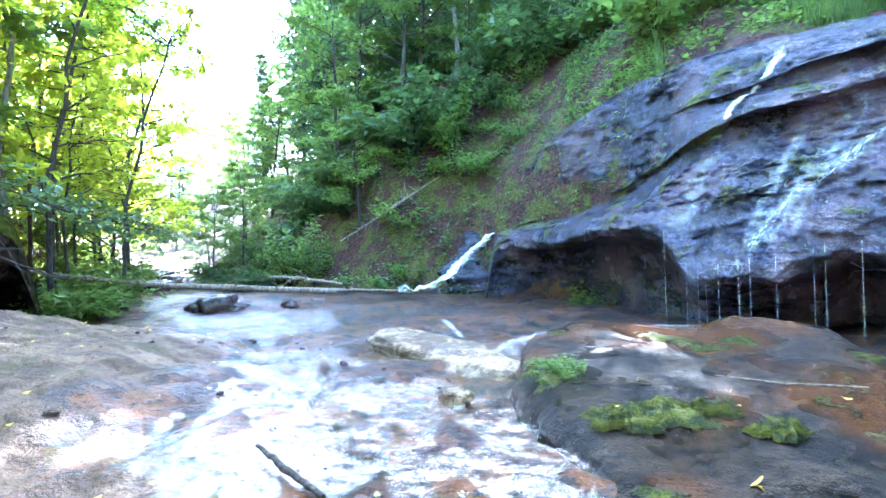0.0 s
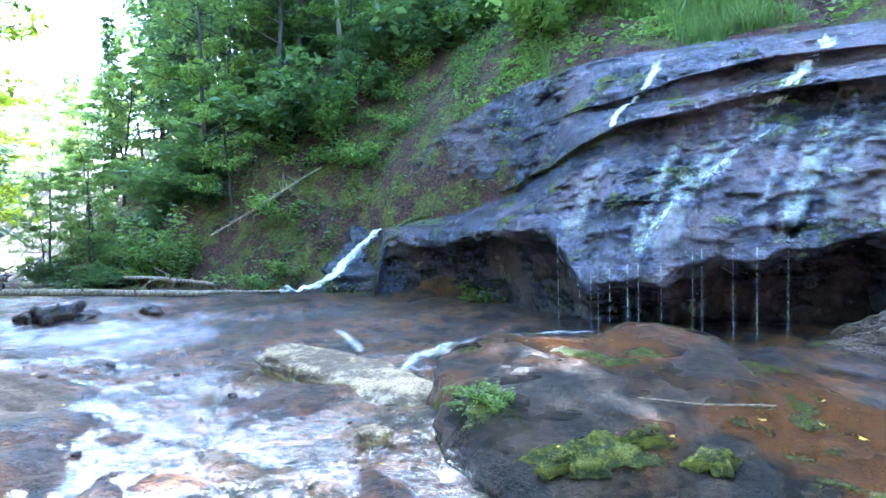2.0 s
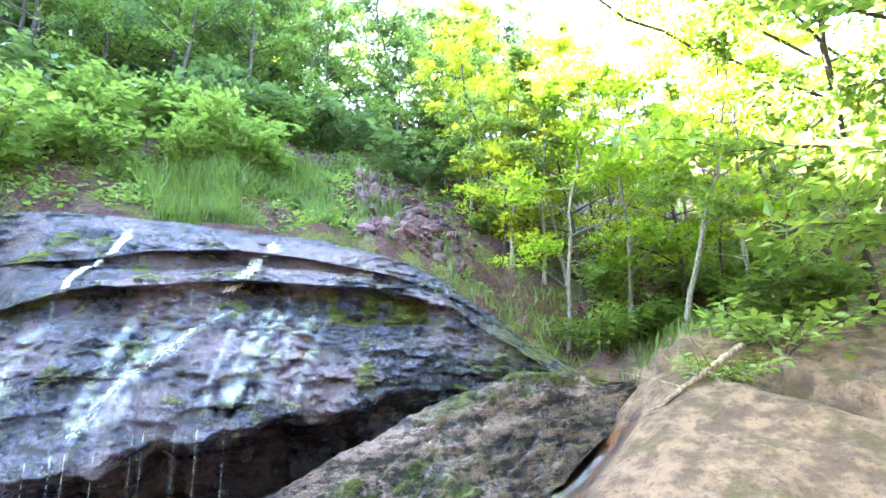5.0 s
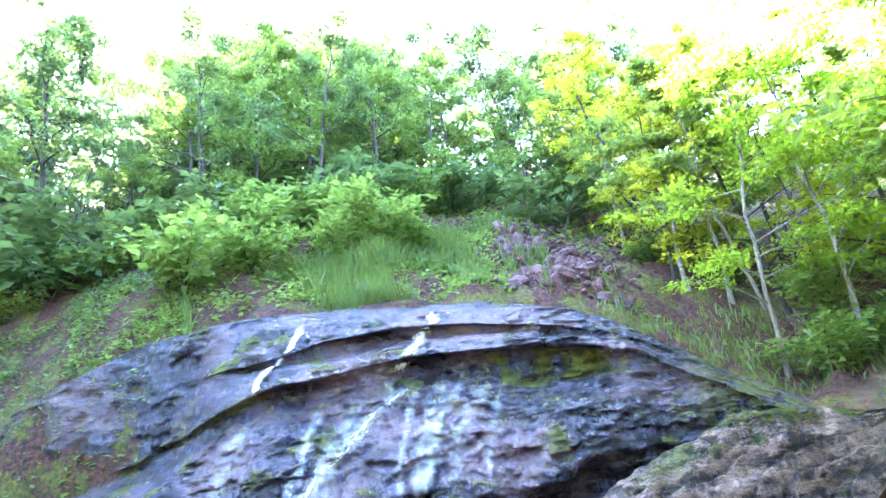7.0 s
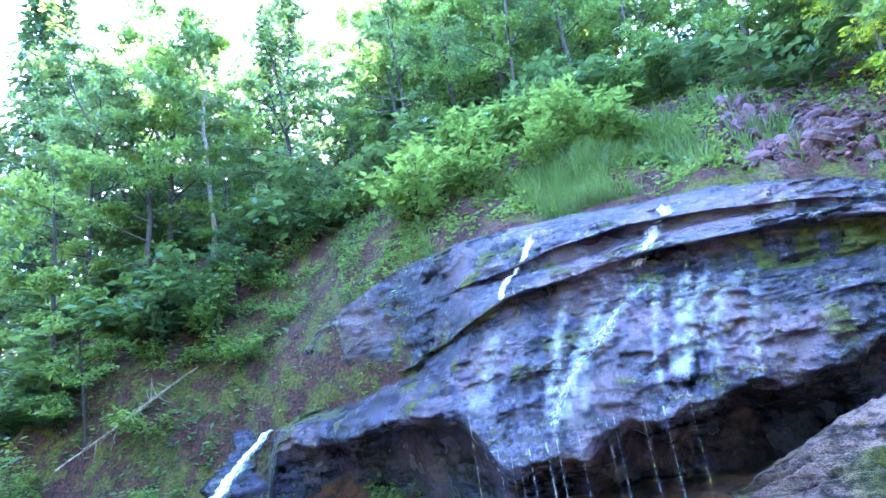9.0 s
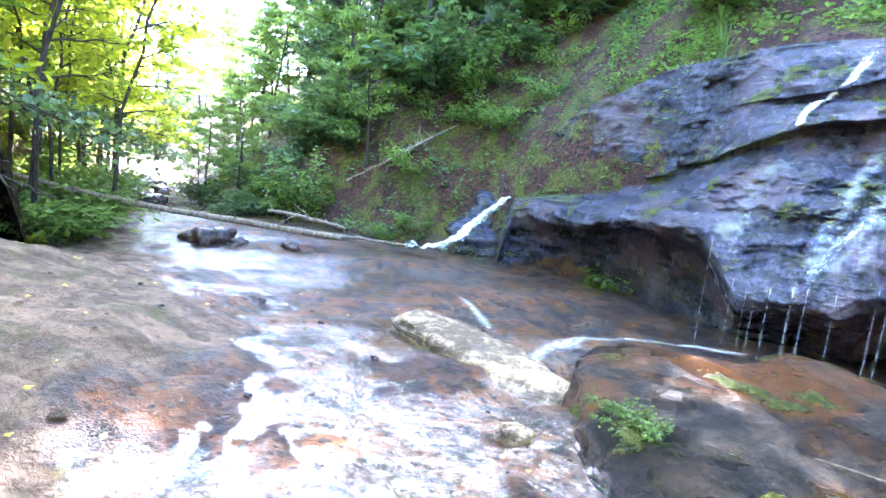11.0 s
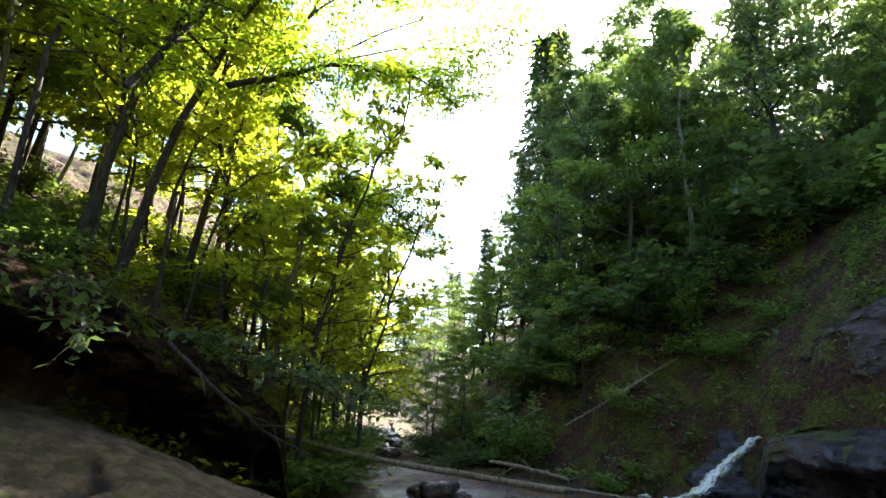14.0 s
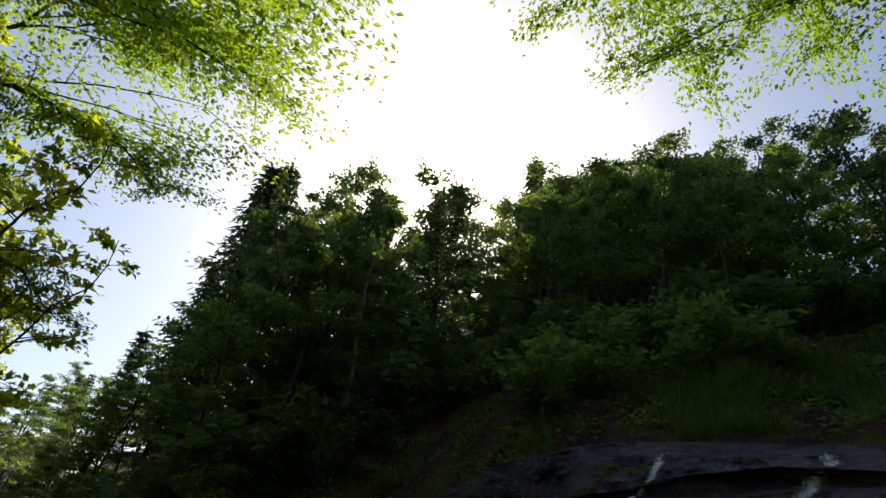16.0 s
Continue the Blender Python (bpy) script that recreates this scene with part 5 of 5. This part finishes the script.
M_YELLOW = leaf("fallen_leaf_yellow", (0.45, 0.28, 0.02), (0.6, 0.42, 0.05), 0.15)
for k, (x, y, s) in enumerate([(1.81, 2.46, 0.08), (1.73, 2.1, 0.1), (2.99, 3.95, 0.08), (0.52, 3.8, 0.07), (2.6, 4.6, 0.06), (1.6, 4.9, 0.05), (3.3, 4.3, 0.06), (-3.3, 4.6, 0.06), (-2.4, 3.3, 0.05)]):
    scene.view_layers[0].update()
    fallen_leaf(x, y, (0.055 if x > 1.1 and y > 2.5 else ground_at(x, y) + 0.05), s, M_YELLOW, 47 * k)

lg = np.random.default_rng(57)
for k in range(60):
    x, y = (1.2 + 2.4 * lg.random(), 2.2 + 2.9 * lg.random()) if k % 3 == 0 else (-4.5 + 5.2 * lg.random(), 2.0 + 6.0 * lg.random())
    fallen_leaf(x, y, (0.02 if k % 3 == 0 else ground_at(x, y) + 0.045), 0.025 + 0.03 * lg.random(), M_YELLOW, 73 * k)


def grass(b0, b1, r0, r1, count, tall, seed, name, label):
    g = np.random.default_rng(seed)
    b, r = np.radians(b0 + (b1 - b0) * g.random(count)), r0 + (r1 - r0) * g.random(count)
    x, y = r * np.sin(b), r * np.cos(b)
    keep = fbm(np.stack([x * 0.8, y * 0.8, 0 * x], 1), 3, seed) > 0.05 + 0.4 * (g.random(count) - 0.5)
    x, y = x[keep], y[keep]
    n = len(x)
    base = np.stack([x, y, land(x, y) - 0.02], 1)
    h = tall * (0.3 + 1.0 * g.random(n) ** 1.6)[:, None]
    way = g.normal(0, 0.35, (n, 3)) * h
    way[:, 2] = 0
    side = np.stack([g.normal(0, 1, n), g.normal(0, 1, n), 0 * h[:, 0]], 1)
    side *= (0.016 / np.linalg.norm(side, axis=1))[:, None]
    up = np.array([0, 0, 1.0])
    V = np.stack([base - side, base + side, base + way * 0.4 + up * h * 0.6 + side * 0.8, base + way * 0.4 + up * h * 0.6 - side * 0.8, base + way + up * h], 1).reshape(-1, 3)
    k = np.arange(n)[:, None] * 5
    F = np.concatenate([k + [0, 1, 2, 3], k + [3, 2, 4, 4]], 0)
    ob = new(name, bpy.data.meshes.new(name))
    ob.data.from_pydata(V.tolist(), [], [list(f) if f[2] != f[3] else f[:3] for f in np.where(F[:, [3]] == F[:, [2]], F, F).tolist()])
    ob.data.materials.append(M_GRASS)
    tagged(ob, label, "grass", kind="stuff")


grass(25, 62, 10.9, 14.6, 34000, 0.5, 71, "grass", "tall fresh green grass above the falls")
grass(-74, -55, 5.6, 7.6, 9000, 0.07, 76, "grass", "low bright green growth on the mossy bank")
grass(66, 100, 9.5, 12.5, 2500, 0.25, 72, "grass", "short green grass beside the boulder")


def litter_leaves(b0, b1, r0, r1, count, size, seed, material, name, label):
    g = np.random.default_rng(seed)
    b, r = np.radians(b0 + (b1 - b0) * g.random(count)), r0 + (r1 - r0) * g.random(count)
    x, y = r * np.sin(b), r * np.cos(b)
    keep = fbm(np.stack([x * 0.5, y * 0.5, 0 * x], 1), 3, seed) > 0.0
    x, y = x[keep], y[keep]
    C = np.stack([x, y, land(x, y) + 0.3 * g.random(len(x)) ** 2], 1)
    V, F = leaves_at(C, g.normal(0, 1, (len(x), 3)) * [1, 1, 0.4], size, g)
    ob = put(name, V, F, material, smooth_faces=False)
    tagged(ob, label, "undergrowth", kind="stuff")


litter_leaves(-20, 24, 14.2, 30, 22000, 0.16, 73, M_LEAF[1], "undergrowth", "low leafy undergrowth on the far slope")
litter_leaves(20, 100, 11.5, 28, 30000, 0.17, 74, M_LEAF[0], "undergrowth", "low leafy undergrowth above the falls")
litter_leaves(16, 58, 10.9, 15, 15000, 0.12, 77, M_LEAF[0], "undergrowth", "fresh green herbs along the top of the falls")
litter_leaves(2, 26, 12.4, 17, 3500, 0.1, 78, M_LEAF[1], "undergrowth", "small green plants on the mossy slope")
litter_leaves(-100, -34, 9.2, 24, 26000, 0.14, 75, M_LEAF[2], "undergrowth", "sunlit leafy undergrowth on the bank")


def pebbles():
    """Small loose stones strewn over the bed rock."""
    g = np.random.default_rng(91)
    shapes = []
    for k in range(5):
        V, F = blob((0, 0, 0), (0.5, 0.4, 0.25), 700 + k, power=2.6, lumps=0.35, layers=0.0, nu=10, nv=6)
        shapes.append(np_mesh("pebble", V, F, False))
        shapes[-1].materials.append(M_STONE if k % 2 else M_PALE)
    for k in range(90):
        x, y = -5.0 + 6.0 * g.random(), 1.6 + 5.4 * g.random()
        s = 0.035 + 0.09 * g.random() ** 3
        ob = new("pebble", shapes[k % 5])
        ob.matrix_basis = pose(x, y, ground_at(x, y) + 0.08 * s, 0, 0, 360 * g.random()) @ Matrix.Diagonal((s, s, s, 1))
        tagged(ob, "small pale pebble lying on bed rock" if k % 5 % 2 == 0 else "small dark wet pebble lying on bed rock", "pebble", "pebbles on the bed")


pebbles()


def scree():
    """Loose red stones of a small landslip above the ledge."""
    g = np.random.default_rng(81)
    ob = thing("scree_slope", "slope of loose reddish broken stones", "scree", kind="structure")
    shapes = []
    for k in range(6):
        V, F = blob((0, 0, 0), (0.5, 0.38, 0.26), 400 + k, power=3.0, lumps=0.35, layers=0.0, nu=10, nv=6)
        shapes.append(np_mesh("stone", V, F, False))
        shapes[-1].materials.append(M_SCREE)
    for k in range(300):
        b, r = radians(g.normal(61.5, 3.4)), 11.2 + 4.2 * g.random()
        x, y = r * math.sin(b), r * math.cos(b)
        s = 0.14 + 0.5 * g.random() ** 4
        st = new("stone", shapes[k % 6])
        st.parent = ob
        st.matrix_basis = pose(x, y, ground_at(x, y) + 0.12 * s, *(360 * g.random(3))) @ Matrix.Diagonal((s, s, s, 1))
    pieces = []
    for k in range(2600):
        b, r = radians(g.normal(61.5, 4.0)), 11.1 + 4.8 * g.random()
        x, y, s = r * math.sin(b), r * math.cos(b), 0.06 + 0.16 * g.random() ** 2
        V, F = blob((0, 0, 0), (0.5 * s, 0.38 * s, 0.26 * s), 400 + k % 7, power=3.0, lumps=0.35, layers=0.0, nu=6, nv=4, turn=57.0 * k, tilt=(31.0 * k % 60, 17.0 * k % 60))
        pieces.append((V + [x, y, ground_at(x, y) + 0.1 * s], F))
    V, F = merged(pieces)
    tagged(put("rubble", V, F, M_SCREE, ob, smooth_faces=False), kind="stuff")


scree()
